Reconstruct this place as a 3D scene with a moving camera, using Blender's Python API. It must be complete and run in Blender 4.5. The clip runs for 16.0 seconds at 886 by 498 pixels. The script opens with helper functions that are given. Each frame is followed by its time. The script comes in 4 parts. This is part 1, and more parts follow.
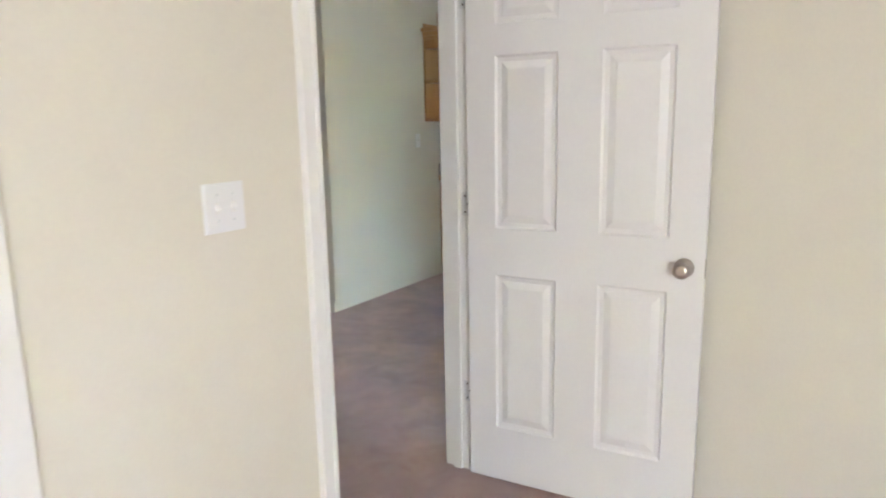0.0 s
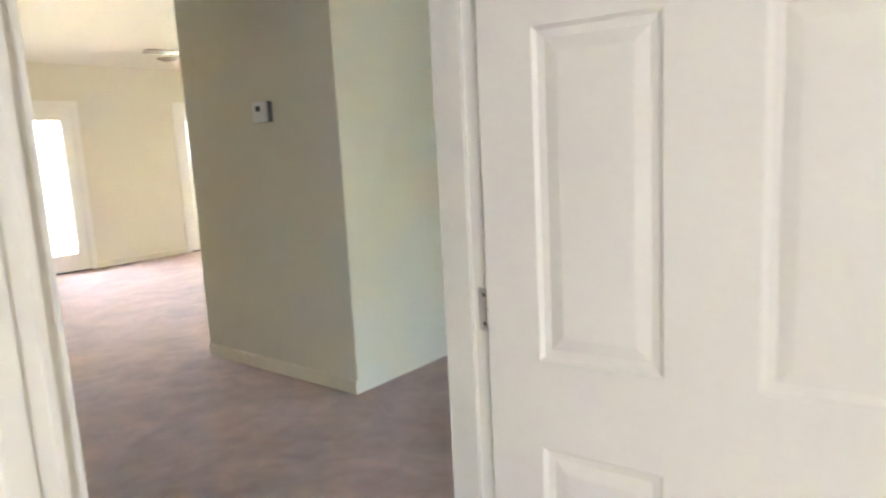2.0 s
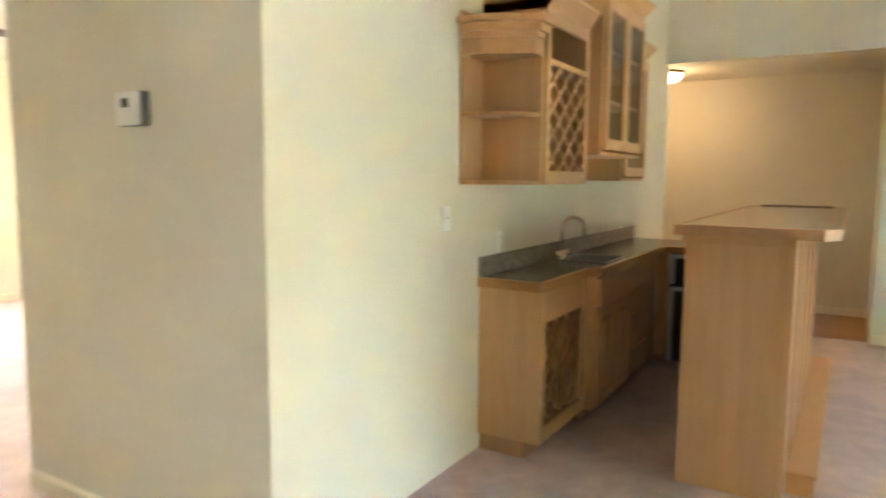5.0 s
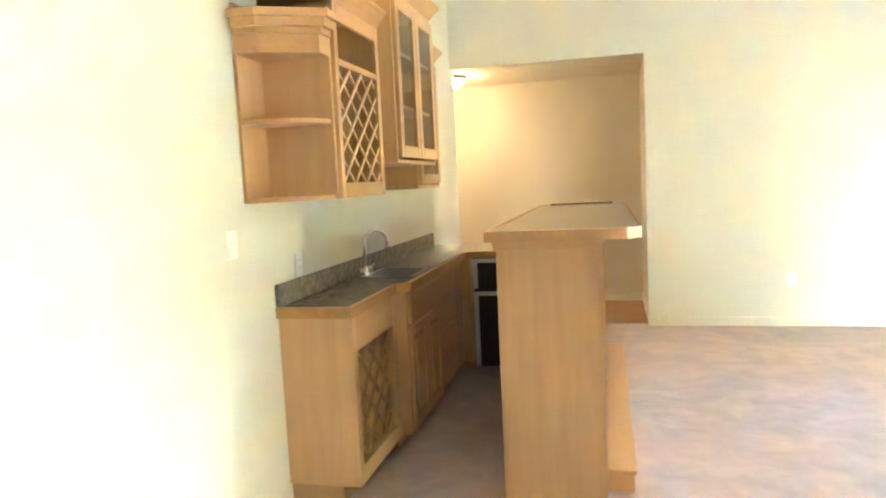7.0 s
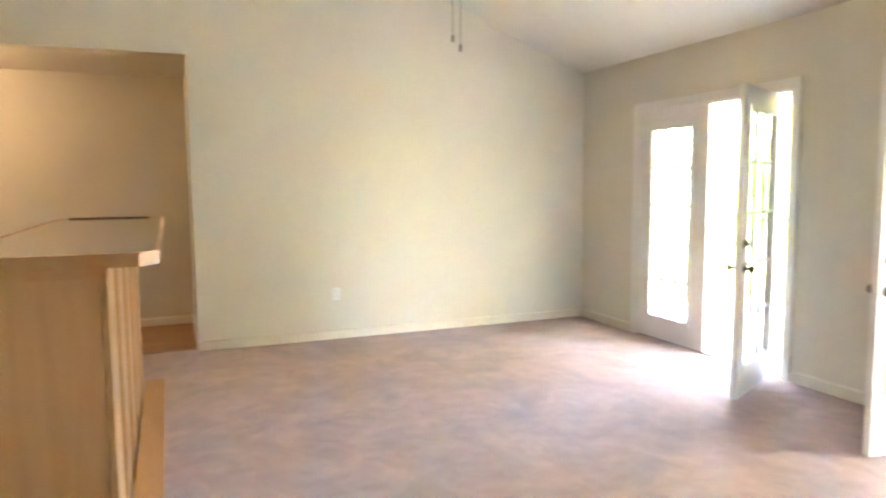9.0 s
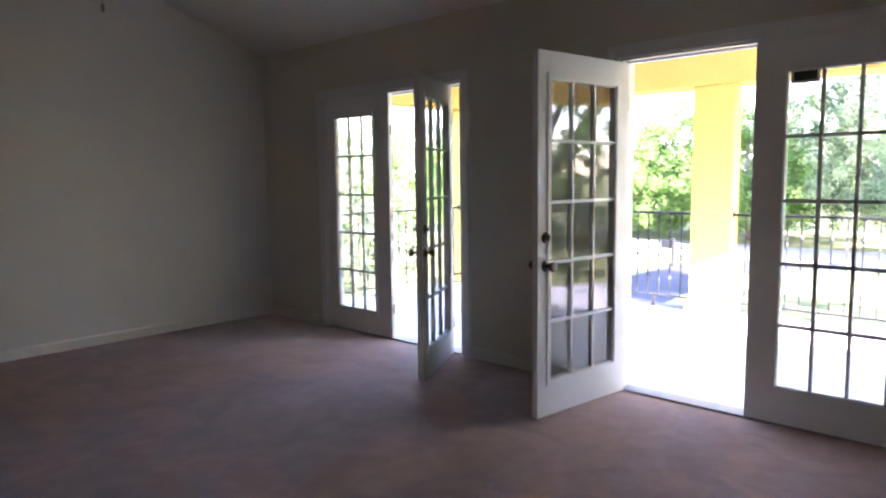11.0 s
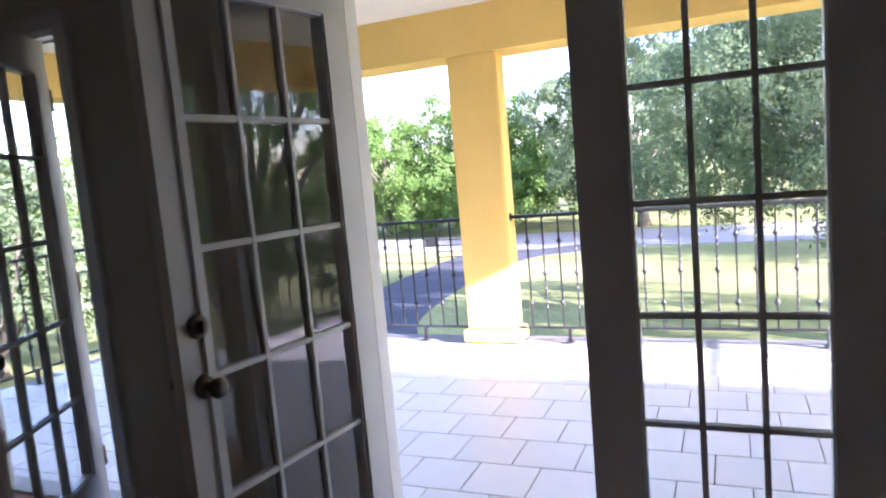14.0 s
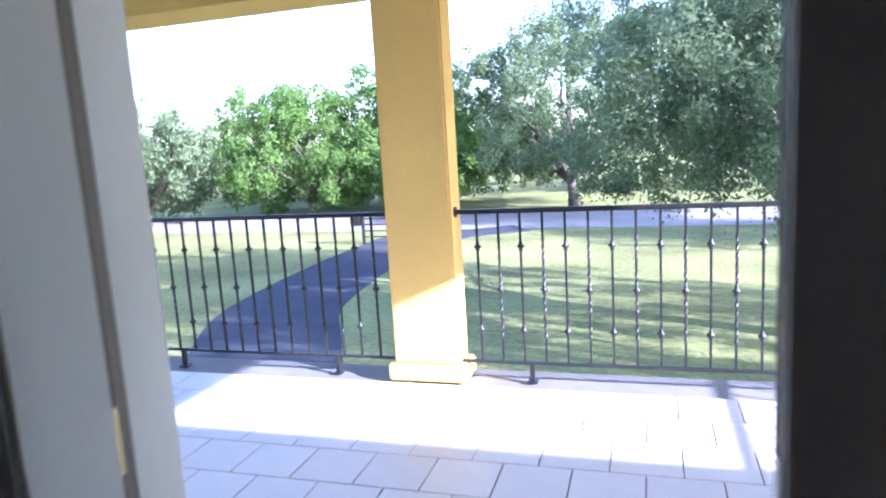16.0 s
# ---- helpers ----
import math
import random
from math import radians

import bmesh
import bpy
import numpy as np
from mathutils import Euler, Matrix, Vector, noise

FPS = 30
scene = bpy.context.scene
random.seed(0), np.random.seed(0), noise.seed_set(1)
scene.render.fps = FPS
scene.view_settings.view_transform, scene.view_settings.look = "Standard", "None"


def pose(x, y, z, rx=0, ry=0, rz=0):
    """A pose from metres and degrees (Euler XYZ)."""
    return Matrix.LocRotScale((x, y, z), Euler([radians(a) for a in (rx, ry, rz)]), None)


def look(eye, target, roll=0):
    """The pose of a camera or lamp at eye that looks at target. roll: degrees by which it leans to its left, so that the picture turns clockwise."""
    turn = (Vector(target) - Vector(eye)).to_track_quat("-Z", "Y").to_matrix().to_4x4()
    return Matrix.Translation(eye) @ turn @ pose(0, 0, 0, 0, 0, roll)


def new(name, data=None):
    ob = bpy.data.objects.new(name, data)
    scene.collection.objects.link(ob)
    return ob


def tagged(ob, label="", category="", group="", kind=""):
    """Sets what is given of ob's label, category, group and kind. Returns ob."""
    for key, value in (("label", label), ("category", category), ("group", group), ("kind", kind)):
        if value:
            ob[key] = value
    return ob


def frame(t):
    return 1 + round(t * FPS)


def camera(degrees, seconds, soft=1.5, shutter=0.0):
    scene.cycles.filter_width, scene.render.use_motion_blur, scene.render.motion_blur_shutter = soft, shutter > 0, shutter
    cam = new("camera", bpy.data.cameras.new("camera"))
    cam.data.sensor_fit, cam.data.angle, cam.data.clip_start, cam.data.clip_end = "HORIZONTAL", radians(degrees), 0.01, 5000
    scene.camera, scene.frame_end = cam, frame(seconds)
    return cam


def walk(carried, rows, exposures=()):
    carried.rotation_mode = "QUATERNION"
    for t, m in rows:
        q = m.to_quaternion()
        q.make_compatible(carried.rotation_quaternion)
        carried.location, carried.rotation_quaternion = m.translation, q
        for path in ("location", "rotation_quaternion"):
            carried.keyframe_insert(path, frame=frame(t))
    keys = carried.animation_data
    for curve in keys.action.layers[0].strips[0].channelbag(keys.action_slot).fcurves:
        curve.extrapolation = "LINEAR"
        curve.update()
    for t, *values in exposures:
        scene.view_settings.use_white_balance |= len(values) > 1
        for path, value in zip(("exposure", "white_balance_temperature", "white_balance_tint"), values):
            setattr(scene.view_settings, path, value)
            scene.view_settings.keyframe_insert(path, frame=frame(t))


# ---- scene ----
cam = camera(66.4, 16.0, soft=2.0, shutter=0.5)
PATH = [
    (0, (-3.682, -3.3, 1.399), (-2.025, -2.245, 1.023), -1.1),
    (0.5, (-3.41, -3.181, 1.397), (-1.712, -2.195, 1.017), -2.5),
    (1, (-3.077, -3.115, 1.418), (-1.452, -2.001, 1.078), -3.9),
    (1.5, (-2.812, -2.968, 1.412), (-1.219, -1.805, 1.079), -2.8),
    (2, (-2.579, -2.794, 1.423), (-1.048, -1.545, 1.111), -3.0),
    (2.5, (-2.311, -2.646, 1.431), (-1.013, -1.152, 1.14), -1.6),
    (3, (-2.115, -2.424, 1.407), (-0.939, -0.838, 1.093), -1.7),
    (3.5, (-1.963, -2.182, 1.423), (-0.821, -0.57, 1.113), -0.7),
    (4, (-1.781, -1.982, 1.421), (-0.64, -0.367, 1.121), -0.1),
    (4.5, (-1.669, -1.785, 1.42), (-0.311, -0.34, 1.162), 1.8),
    (5, (-1.571, -1.616, 1.419), (0.132, -0.589, 1.207), 0.4),
    (7.5, (-1.152, -1.451, 1.435), (0.805, -1.092, 1.236), -2.8),
    (8, (-1.003, -1.557, 1.427), (0.985, -1.462, 1.227), -2.5),
    (8.5, (-0.915, -1.62, 1.422), (1.04, -1.993, 1.23), -1.0),
    (9, (-0.858, -1.626, 1.433), (0.987, -2.372, 1.24), -0.4),
    (9.5, (-0.804, -1.612, 1.433), (0.903, -2.636, 1.241), 0.2),
    (9.7, (-0.767, -1.526, 1.434), (0.864, -2.668, 1.244), 0.6),
    (11.8, (-0.482, -2.262, 1.343), (0.652, -3.896, 1.129), -2.0),
    (12, (-0.382, -2.368, 1.357), (0.655, -4.065, 1.146), -2.2),
    (12.5, (-0.239, -2.687, 1.35), (0.668, -4.457, 1.134), -3.6),
    (13, (-0.133, -3.031, 1.373), (0.812, -4.78, 1.159), -3.8),
    (13.5, (0.039, -3.342, 1.382), (0.879, -5.145, 1.172), -4.0),
    (14, (0.176, -3.673, 1.369), (0.961, -5.498, 1.14), -5.0),
    (14.5, (0.308, -4.025, 1.388), (1.096, -5.845, 1.134), -3.7),
    (15, (0.477, -4.367, 1.392), (1.193, -6.213, 1.106), -4.0),
    (15.5, (0.596, -4.74, 1.39), (1.226, -6.613, 1.083), -4.4),
    (16, (0.713, -5.088, 1.369), (1.299, -6.974, 1.054), -3.4),
]
EXPOSURES = [(0, 6.3, 5600, 24), (1.5, 6.45, 5700, 22), (2.5, 6.4, 6000, 21), (3.5, 6.05, 6400, 21), (4.2, 6.05, 6600, 23), (5.0, 7.35, 6400, 19), (7.5, 8.3, 6250, 16), (8.2, 8.15, 6400, 18),
             (9.0, 7.4, 6500, 26), (9.7, 6.4, 6250, 35), (11.8, 3.6, 5650, 38), (13.0, 3.4, 5650, 38), (14.0, 3.05, 5600, 36), (15.0, 3.0, 5400, 34), (16.0, 2.5, 5000, 32)]
walk(cam, [(t, look(eye, target, roll)) for t, eye, target, roll in PATH], EXPOSURES)

# ---- light ----
world = bpy.data.worlds.new("world")
scene.world = world
world.use_nodes = True
wn = world.node_tree
sky = wn.nodes.new("ShaderNodeTexSky")
sky.sky_type, sky.sun_disc = "NISHITA", False
sky.sun_elevation, sky.sun_rotation = radians(21.5), radians(288.3)
wn.links.new(sky.outputs[0], wn.nodes["Background"].inputs[0])
wn.nodes["Background"].inputs[1].default_value = 0.15
sun = new("sun", bpy.data.lights.new("sun", "SUN"))
sun.data.energy, sun.data.angle, sun.data.color = 5.0, radians(0.6), (1.0, 0.95, 0.87)
sun.matrix_world = look((-10, 3.3, 4.15), (0, 0, 0))


# daylight in the openings of the far room's glazed doors
for x in (0.545, 3.55):
    pane = new("glazed_door_light", bpy.data.lights.new("glazed_door_light", "AREA"))
    pane.data.shape, pane.data.size, pane.data.size_y, pane.data.energy, pane.data.color = "RECTANGLE", 1.4, 1.75, 0.62, (1.0, 0.96, 0.87)
    pane.matrix_world = look((x, 6.62, 1.1), (x, 0, 0.9))
# stand-in for daylight, in an assumed bedroom window behind the walker
pane = new("assumed_window_light", bpy.data.lights.new("assumed_window_light", "AREA"))
pane.data.shape, pane.data.size, pane.data.size_y, pane.data.energy, pane.data.color = "RECTANGLE", 1.25, 1.0, 1.2, (0.985, 1.0, 0.955)
pane.matrix_world = look((-5.45, -5.69, 1.475), (-4.0, -3, 1.3))


# ---- materials ----
def mat(name, colour, rough=0.6, metal=0.0, vary=0.08, scale=6.0, fine=120.0, bump=0.05, dist=0.002, object_vary=0.0, spec=0.5):
    """Paint or stone: colour varied by a broad and a fine noise, with fine relief."""
    m = bpy.data.materials.new(name)
    m.use_nodes = True
    n, l = m.node_tree.nodes, m.node_tree.links
    b = n["Principled BSDF"]
    b.inputs["Roughness"].default_value, b.inputs["Metallic"].default_value = rough, metal
    b.inputs["Specular IOR Level"].default_value = spec
    co = n.new("ShaderNodeTexCoord")
    broad, grain = n.new("ShaderNodeTexNoise"), n.new("ShaderNodeTexNoise")
    broad.inputs["Scale"].default_value, grain.inputs["Scale"].default_value = scale, fine
    broad.inputs["Detail"].default_value = 5
    l.new(co.outputs["Object"], broad.inputs["Vector"])
    l.new(co.outputs["Object"], grain.inputs["Vector"])
    mix = n.new("ShaderNodeMixRGB")
    mix.inputs[1].default_value = (*[c * (1 - vary) for c in colour], 1)
    mix.inputs[2].default_value = (*[min(1, c * (1 + vary)) for c in colour], 1)
    avg = n.new("ShaderNodeMath")
    avg.operation = "MULTIPLY_ADD"
    avg.inputs[1].default_value = 0.4
    l.new(grain.outputs[0], avg.inputs[0])
    half = n.new("ShaderNodeMath")
    half.operation = "MULTIPLY"
    half.inputs[1].default_value = 0.6
    l.new(broad.outputs[0], half.inputs[0])
    l.new(half.outputs[0], avg.inputs[2])
    ramp = n.new("ShaderNodeMapRange")
    ramp.inputs[1].default_value, ramp.inputs[2].default_value = 0.3, 0.7
    l.new(avg.outputs[0], ramp.inputs[0])
    fac = ramp.outputs[0]
    if object_vary:
        info = n.new("ShaderNodeObjectInfo")
        am = n.new("ShaderNodeMixRGB")
        am.inputs[0].default_value = object_vary
        l.new(fac, am.inputs[1])
        l.new(info.outputs["Random"], am.inputs[2])
        fac = am.outputs[0]
    l.new(fac, mix.inputs[0])
    l.new(mix.outputs[0], b.inputs["Base Color"])
    if bump:
        bp = n.new("ShaderNodeBump")
        bp.inputs["Strength"].default_value, bp.inputs["Distance"].default_value = bump, dist
        l.new(grain.outputs[0], bp.inputs["Height"])
        l.new(bp.outputs[0], b.inputs["Normal"])
    return m


def wood(name, light, dark, axis=2, rough=0.38, scale=5.0):
    """Straight-grained wood, grain along the given axis."""
    m = bpy.data.materials.new(name)
    m.use_nodes = True
    n, l = m.node_tree.nodes, m.node_tree.links
    b = n["Principled BSDF"]
    b.inputs["Roughness"].default_value = rough
    co, mp, info = n.new("ShaderNodeTexCoord"), n.new("ShaderNodeMapping"), n.new("ShaderNodeObjectInfo")
    sc = [scale * 4] * 3
    sc[axis] = scale * 0.35
    mp.inputs["Scale"].default_value = sc
    l.new(co.outputs["Object"], mp.inputs["Vector"])
    ofs = n.new("ShaderNodeVectorMath")
    ofs.operation = "ADD"
    mul = n.new("ShaderNodeMath")
    mul.operation = "MULTIPLY"
    mul.inputs[1].default_value = 37.0
    l.new(info.outputs["Random"], mul.inputs[0])
    l.new(mp.outputs[0], ofs.inputs[0])
    l.new(mul.outputs[0], ofs.inputs[1])
    no = n.new("ShaderNodeTexNoise")
    no.inputs["Scale"].default_value, no.inputs["Detail"].default_value, no.inputs["Distortion"].default_value = 1.0, 6, 0.6
    l.new(ofs.outputs[0], no.inputs["Vector"])
    ramp = n.new("ShaderNodeValToRGB")
    ramp.color_ramp.elements[0].position, ramp.color_ramp.elements[1].position = 0.3, 0.72
    ramp.color_ramp.elements[0].color, ramp.color_ramp.elements[1].color = (*dark, 1), (*light, 1)
    l.new(no.outputs[0], ramp.inputs[0])
    tone = n.new("ShaderNodeMixRGB")
    tone.blend_type = "MULTIPLY"
    tone.inputs[0].default_value = 0.12
    l.new(ramp.outputs[0], tone.inputs[1])
    l.new(info.outputs["Random"], tone.inputs[2])
    l.new(tone.outputs[0], b.inputs["Base Color"])
    bp = n.new("ShaderNodeBump")
    bp.inputs["Strength"].default_value, bp.inputs["Distance"].default_value = 0.08, 0.002
    l.new(no.outputs[0], bp.inputs["Height"])
    l.new(bp.outputs[0], b.inputs["Normal"])
    return m


def carpet_material():
    """Cut-pile carpet with brushed patches, footprints and tufts."""
    m = bpy.data.materials.new("carpet")
    m.use_nodes = True
    n, l = m.node_tree.nodes, m.node_tree.links
    b = n["Principled BSDF"]
    b.inputs["Roughness"].default_value = 0.95
    b.inputs["Specular IOR Level"].default_value = 0.1
    b.inputs["Sheen Weight"].default_value = 0.5
    b.inputs["Sheen Roughness"].default_value = 0.6
    co = n.new("ShaderNodeTexCoord")
    big, mid, tuft = (n.new("ShaderNodeTexNoise") for _ in range(3))
    for node, s, d, dist in ((big, 2.6, 5, 0.9), (mid, 9.0, 6, 0.5), (tuft, 170, 3, 0)):
        node.inputs["Scale"].default_value, node.inputs["Detail"].default_value, node.inputs["Distortion"].default_value = s, d, dist
        l.new(co.outputs["Object"], node.inputs["Vector"])
    r1 = n.new("ShaderNodeMapRange")
    r1.inputs[1].default_value, r1.inputs[2].default_value = 0.38, 0.66
    l.new(mid.outputs[0], r1.inputs[0])
    c1 = n.new("ShaderNodeMixRGB")
    c1.inputs[1].default_value, c1.inputs[2].default_value = (0.42, 0.25, 0.197, 1), (0.50, 0.307, 0.248, 1)
    l.new(r1.outputs[0], c1.inputs[0])
    r2 = n.new("ShaderNodeMapRange")
    r2.inputs[1].default_value, r2.inputs[2].default_value, r2.inputs[3].default_value, r2.inputs[4].default_value = 0.36, 0.64, 0.80, 1.12
    l.new(big.outputs[0], r2.inputs[0])
    c2 = n.new("ShaderNodeMixRGB")
    c2.blend_type, c2.inputs[0].default_value = "MULTIPLY", 1.0
    l.new(c1.outputs[0], c2.inputs[1])
    l.new(r2.outputs[0], c2.inputs[2])
    r3 = n.new("ShaderNodeMapRange")
    r3.inputs[1].default_value, r3.inputs[2].default_value, r3.inputs[3].default_value, r3.inputs[4].default_value = 0.3, 0.7, 0.85, 1.12
    l.new(tuft.outputs[0], r3.inputs[0])
    c3 = n.new("ShaderNodeMixRGB")
    c3.blend_type, c3.inputs[0].default_value = "MULTIPLY", 0.8
    l.new(c2.outputs[0], c3.inputs[1])
    l.new(r3.outputs[0], c3.inputs[2])
    l.new(c3.outputs[0], b.inputs["Base Color"])
    add = n.new("ShaderNodeMath")
    add.operation = "MULTIPLY_ADD"
    add.inputs[1].default_value = 1.6
    l.new(mid.outputs[0], add.inputs[0])
    l.new(tuft.outputs[0], add.inputs[2])
    bp = n.new("ShaderNodeBump")
    bp.inputs["Strength"].default_value, bp.inputs["Distance"].default_value = 0.6, 0.012
    l.new(add.outputs[0], bp.inputs["Height"])
    l.new(bp.outputs[0], b.inputs["Normal"])
    return m


def glass_material(name, rough=0.0):
    m = bpy.data.materials.new(name)
    m.use_nodes = True
    b = m.node_tree.nodes["Principled BSDF"]
    b.inputs["Base Color"].default_value = (0.97, 0.99, 0.98, 1)
    b.inputs["Roughness"].default_value, b.inputs["Transmission Weight"].default_value, b.inputs["IOR"].default_value = rough, 1.0, 1.45
    return m


def glow(name, colour, strength):
    m = bpy.data.materials.new(name)
    m.use_nodes = True
    b = m.node_tree.nodes["Principled BSDF"]
    b.inputs["Emission Color"].default_value, b.inputs["Emission Strength"].default_value = (*colour, 1), strength
    b.inputs["Base Color"].default_value = (0.9, 0.85, 0.75, 1)
    return m


WALL = mat("wall_paint", (0.71, 0.665, 0.545), 0.7, vary=0.03, scale=1.5, fine=90, bump=0.12, dist=0.003, spec=0.3)
CEIL = mat("ceiling_paint", (0.78, 0.745, 0.65), 0.8, vary=0.03, scale=1.5, fine=60, bump=0.25, dist=0.004, spec=0.2)
TRIM = mat("trim_paint", (0.80, 0.78, 0.72), 0.4, vary=0.03, scale=3, fine=60, bump=0.03)
BASEBOARD = mat("cream_baseboard_paint", (0.76, 0.70, 0.57), 0.45, vary=0.04, scale=3, bump=0.05)
DOOR = mat("door_paint", (0.82, 0.80, 0.755), 0.38, vary=0.025, scale=3, fine=70, bump=0.04)
CARPET = carpet_material()
MAPLE = wood("maple", (0.66, 0.375, 0.175), (0.60, 0.325, 0.145))
MAPLE_X = wood("maple_across", (0.64, 0.355, 0.16), (0.58, 0.305, 0.13), axis=0)
OAKEDGE = wood("oak_edge", (0.57, 0.29, 0.095), (0.47, 0.22, 0.065), axis=0)
# darker maple: cabinet insides, bodies, toe kicks, recessed panels, base lattice
MAPLE_DARK = wood("maple_dark", (0.52, 0.285, 0.135), (0.44, 0.23, 0.10))
FANWOOD = wood("fan_blade_wood", (0.16, 0.105, 0.07), (0.10, 0.065, 0.04), axis=0)
PLANK = wood("floor_plank_wood", (0.46, 0.22, 0.085), (0.33, 0.14, 0.05), axis=1, rough=0.3)
COUNTER = mat("granite_laminate", (0.25, 0.215, 0.175), 0.2, vary=0.5, scale=30, fine=220, bump=0.0)
BARTOP = mat("bar_laminate", (0.52, 0.46, 0.37), 0.07, vary=0.25, scale=25, fine=200, bump=0.0)
SILL = mat("dull_sill_metal", (0.36, 0.34, 0.32), 0.6, 0.2, vary=0.15, bump=0.05)
STEEL = mat("stainless_steel", (0.66, 0.66, 0.65), 0.3, 1.0, vary=0.05, bump=0.0)
CHROME = mat("chrome", (0.8, 0.8, 0.8), 0.08, 1.0, vary=0.02, bump=0.0)
NICKEL = mat("satin_nickel", (0.52, 0.48, 0.42), 0.28, 1.0, vary=0.05, bump=0.0)
BRONZE = mat("aged_bronze", (0.16, 0.13, 0.10), 0.4, 1.0, vary=0.15, bump=0.02)
STRIP = mat("tan_weatherstrip", (0.25, 0.215, 0.18), 0.7, vary=0.15, bump=0.1)
# dark copy of the thermostat's plastic, shade put into the colour
CASE_SHADE = mat("shaded_case_plastic", (0.17, 0.165, 0.155), 0.5, vary=0.05, bump=0.0)
# near-black brown of the door edge strip and the bar top's end line
DARK_STRIP = mat("dark_brown", (0.035, 0.028, 0.024), 0.7, vary=0.1, bump=0.05)
SINK_STEEL = mat("brushed_sink_steel", (0.40, 0.39, 0.37), 0.4, 1.0, vary=0.08, bump=0.0)
SATIN = mat("satin_steel", (0.70, 0.69, 0.66), 0.5, 0.6, vary=0.05, bump=0.0)
BRASS = mat("worn_brass", (0.62, 0.48, 0.22), 0.35, 1.0, vary=0.15, bump=0.02)
BLACK = mat("black_plastic", (0.02, 0.02, 0.022), 0.3, vary=0.1, bump=0.0)
WHITE = mat("white_plastic", (0.80, 0.79, 0.76), 0.35, vary=0.02, bump=0.0)
LCD = mat("lcd_grey", (0.10, 0.12, 0.10), 0.2, vary=0.05, bump=0.0)
GLASS = glass_material("window_glass")
IRON = mat("black_wrought_iron", (0.018, 0.018, 0.018), 0.5, 0.0, vary=0.3, bump=0.15)
STUCCO = mat("yellow_stucco", (0.82, 0.565, 0.17), 0.85, vary=0.06, scale=2.5, fine=70, bump=0.5, dist=0.006, spec=0.2)
SOFFIT = mat("cream_soffit", (0.78, 0.74, 0.62), 0.8, vary=0.03, bump=0.15)
TILE = mat("porcelain_tile", (0.68, 0.66, 0.635), 0.45, vary=0.08, scale=9, fine=90, bump=0.08, object_vary=0.45)
GROUT = mat("grout", (0.20, 0.19, 0.18), 0.9, vary=0.15, bump=0.2)
GRASS = mat("dry_lawn", (0.215, 0.222, 0.082), 0.95, vary=0.5, scale=0.28, fine=6, bump=0.8, dist=0.05, spec=0.1)
ASPHALT = mat("asphalt", (0.055, 0.057, 0.065), 0.9, vary=0.25, scale=1.2, fine=40, bump=0.4, spec=0.2)
ROAD = mat("pale_road", (0.30, 0.275, 0.25), 0.9, vary=0.15, scale=0.6, fine=20, bump=0.3, spec=0.2)
BARK = mat("bark", (0.13, 0.105, 0.08), 0.9, vary=0.4, scale=5, fine=30, bump=0.8, dist=0.03)
PALE_BARK = mat("pale_bark", (0.33, 0.30, 0.26), 0.9, vary=0.35, scale=4, fine=30, bump=0.8, dist=0.03)


def leaf_material(name, a, b2, scale=0.5):
    m = bpy.data.materials.new(name)
    m.use_nodes = True
    n, l = m.node_tree.nodes, m.node_tree.links
    b = n["Principled BSDF"]
    b.inputs["Roughness"].default_value = 0.75
    b.inputs["Specular IOR Level"].default_value = 0.12
    geo, co, no = n.new("ShaderNodeNewGeometry"), n.new("ShaderNodeTexCoord"), n.new("ShaderNodeTexNoise")
    no.inputs["Scale"].default_value, no.inputs["Detail"].default_value = scale, 3
    l.new(co.outputs["Object"], no.inputs["Vector"])
    av = n.new("ShaderNodeMath")
    av.operation = "MULTIPLY_ADD"
    av.inputs[1].default_value = 0.5
    l.new(geo.outputs["Random Per Island"], av.inputs[0])
    mr = n.new("ShaderNodeMapRange")
    mr.inputs[1].default_value, mr.inputs[2].default_value, mr.inputs[4].default_value = 0.35, 0.65, 0.6
    l.new(no.outputs[0], mr.inputs[0])
    l.new(mr.outputs[0], av.inputs[2])
    mix = n.new("ShaderNodeMixRGB")
    mix.inputs[1].default_value, mix.inputs[2].default_value = (*a, 1), (*b2, 1)
    l.new(av.outputs[0], mix.inputs[0])
    l.new(mix.outputs[0], b.inputs["Base Color"])
    tr = n.new("ShaderNodeBsdfTranslucent")
    l.new(mix.outputs[0], tr.inputs["Color"])
    ms = n.new("ShaderNodeMixShader")
    ms.inputs[0].default_value = 0.5
    l.new(b.outputs[0], ms.inputs[1])
    l.new(tr.outputs[0], ms.inputs[2])
    l.new(ms.outputs[0], n["Material Output"].inputs["Surface"])
    return m


LEAF_A = leaf_material("leaf_bright", (0.075, 0.155, 0.03), (0.20, 0.30, 0.085))
LEAF_B = leaf_material("leaf_dull", (0.12, 0.175, 0.085), (0.235, 0.29, 0.155))
LEAF_C = leaf_material("leaf_far", (0.07, 0.12, 0.04), (0.17, 0.22, 0.09), 0.2)


# ---- building blocks ----
def bx(bm, x0, x1, y0, y1, z0, z1):
    """A box between the given planes; returns its vertices."""
    v = [bm.verts.new((x, y, z)) for x in sorted((x0, x1)) for y in sorted((y0, y1)) for z in sorted((z0, z1))]
    for f in ((0, 1, 3, 2), (4, 6, 7, 5), (0, 4, 5, 1), (2, 3, 7, 6), (0, 2, 6, 4), (1, 5, 7, 3)):
        bm.faces.new([v[i] for i in f])
    return v


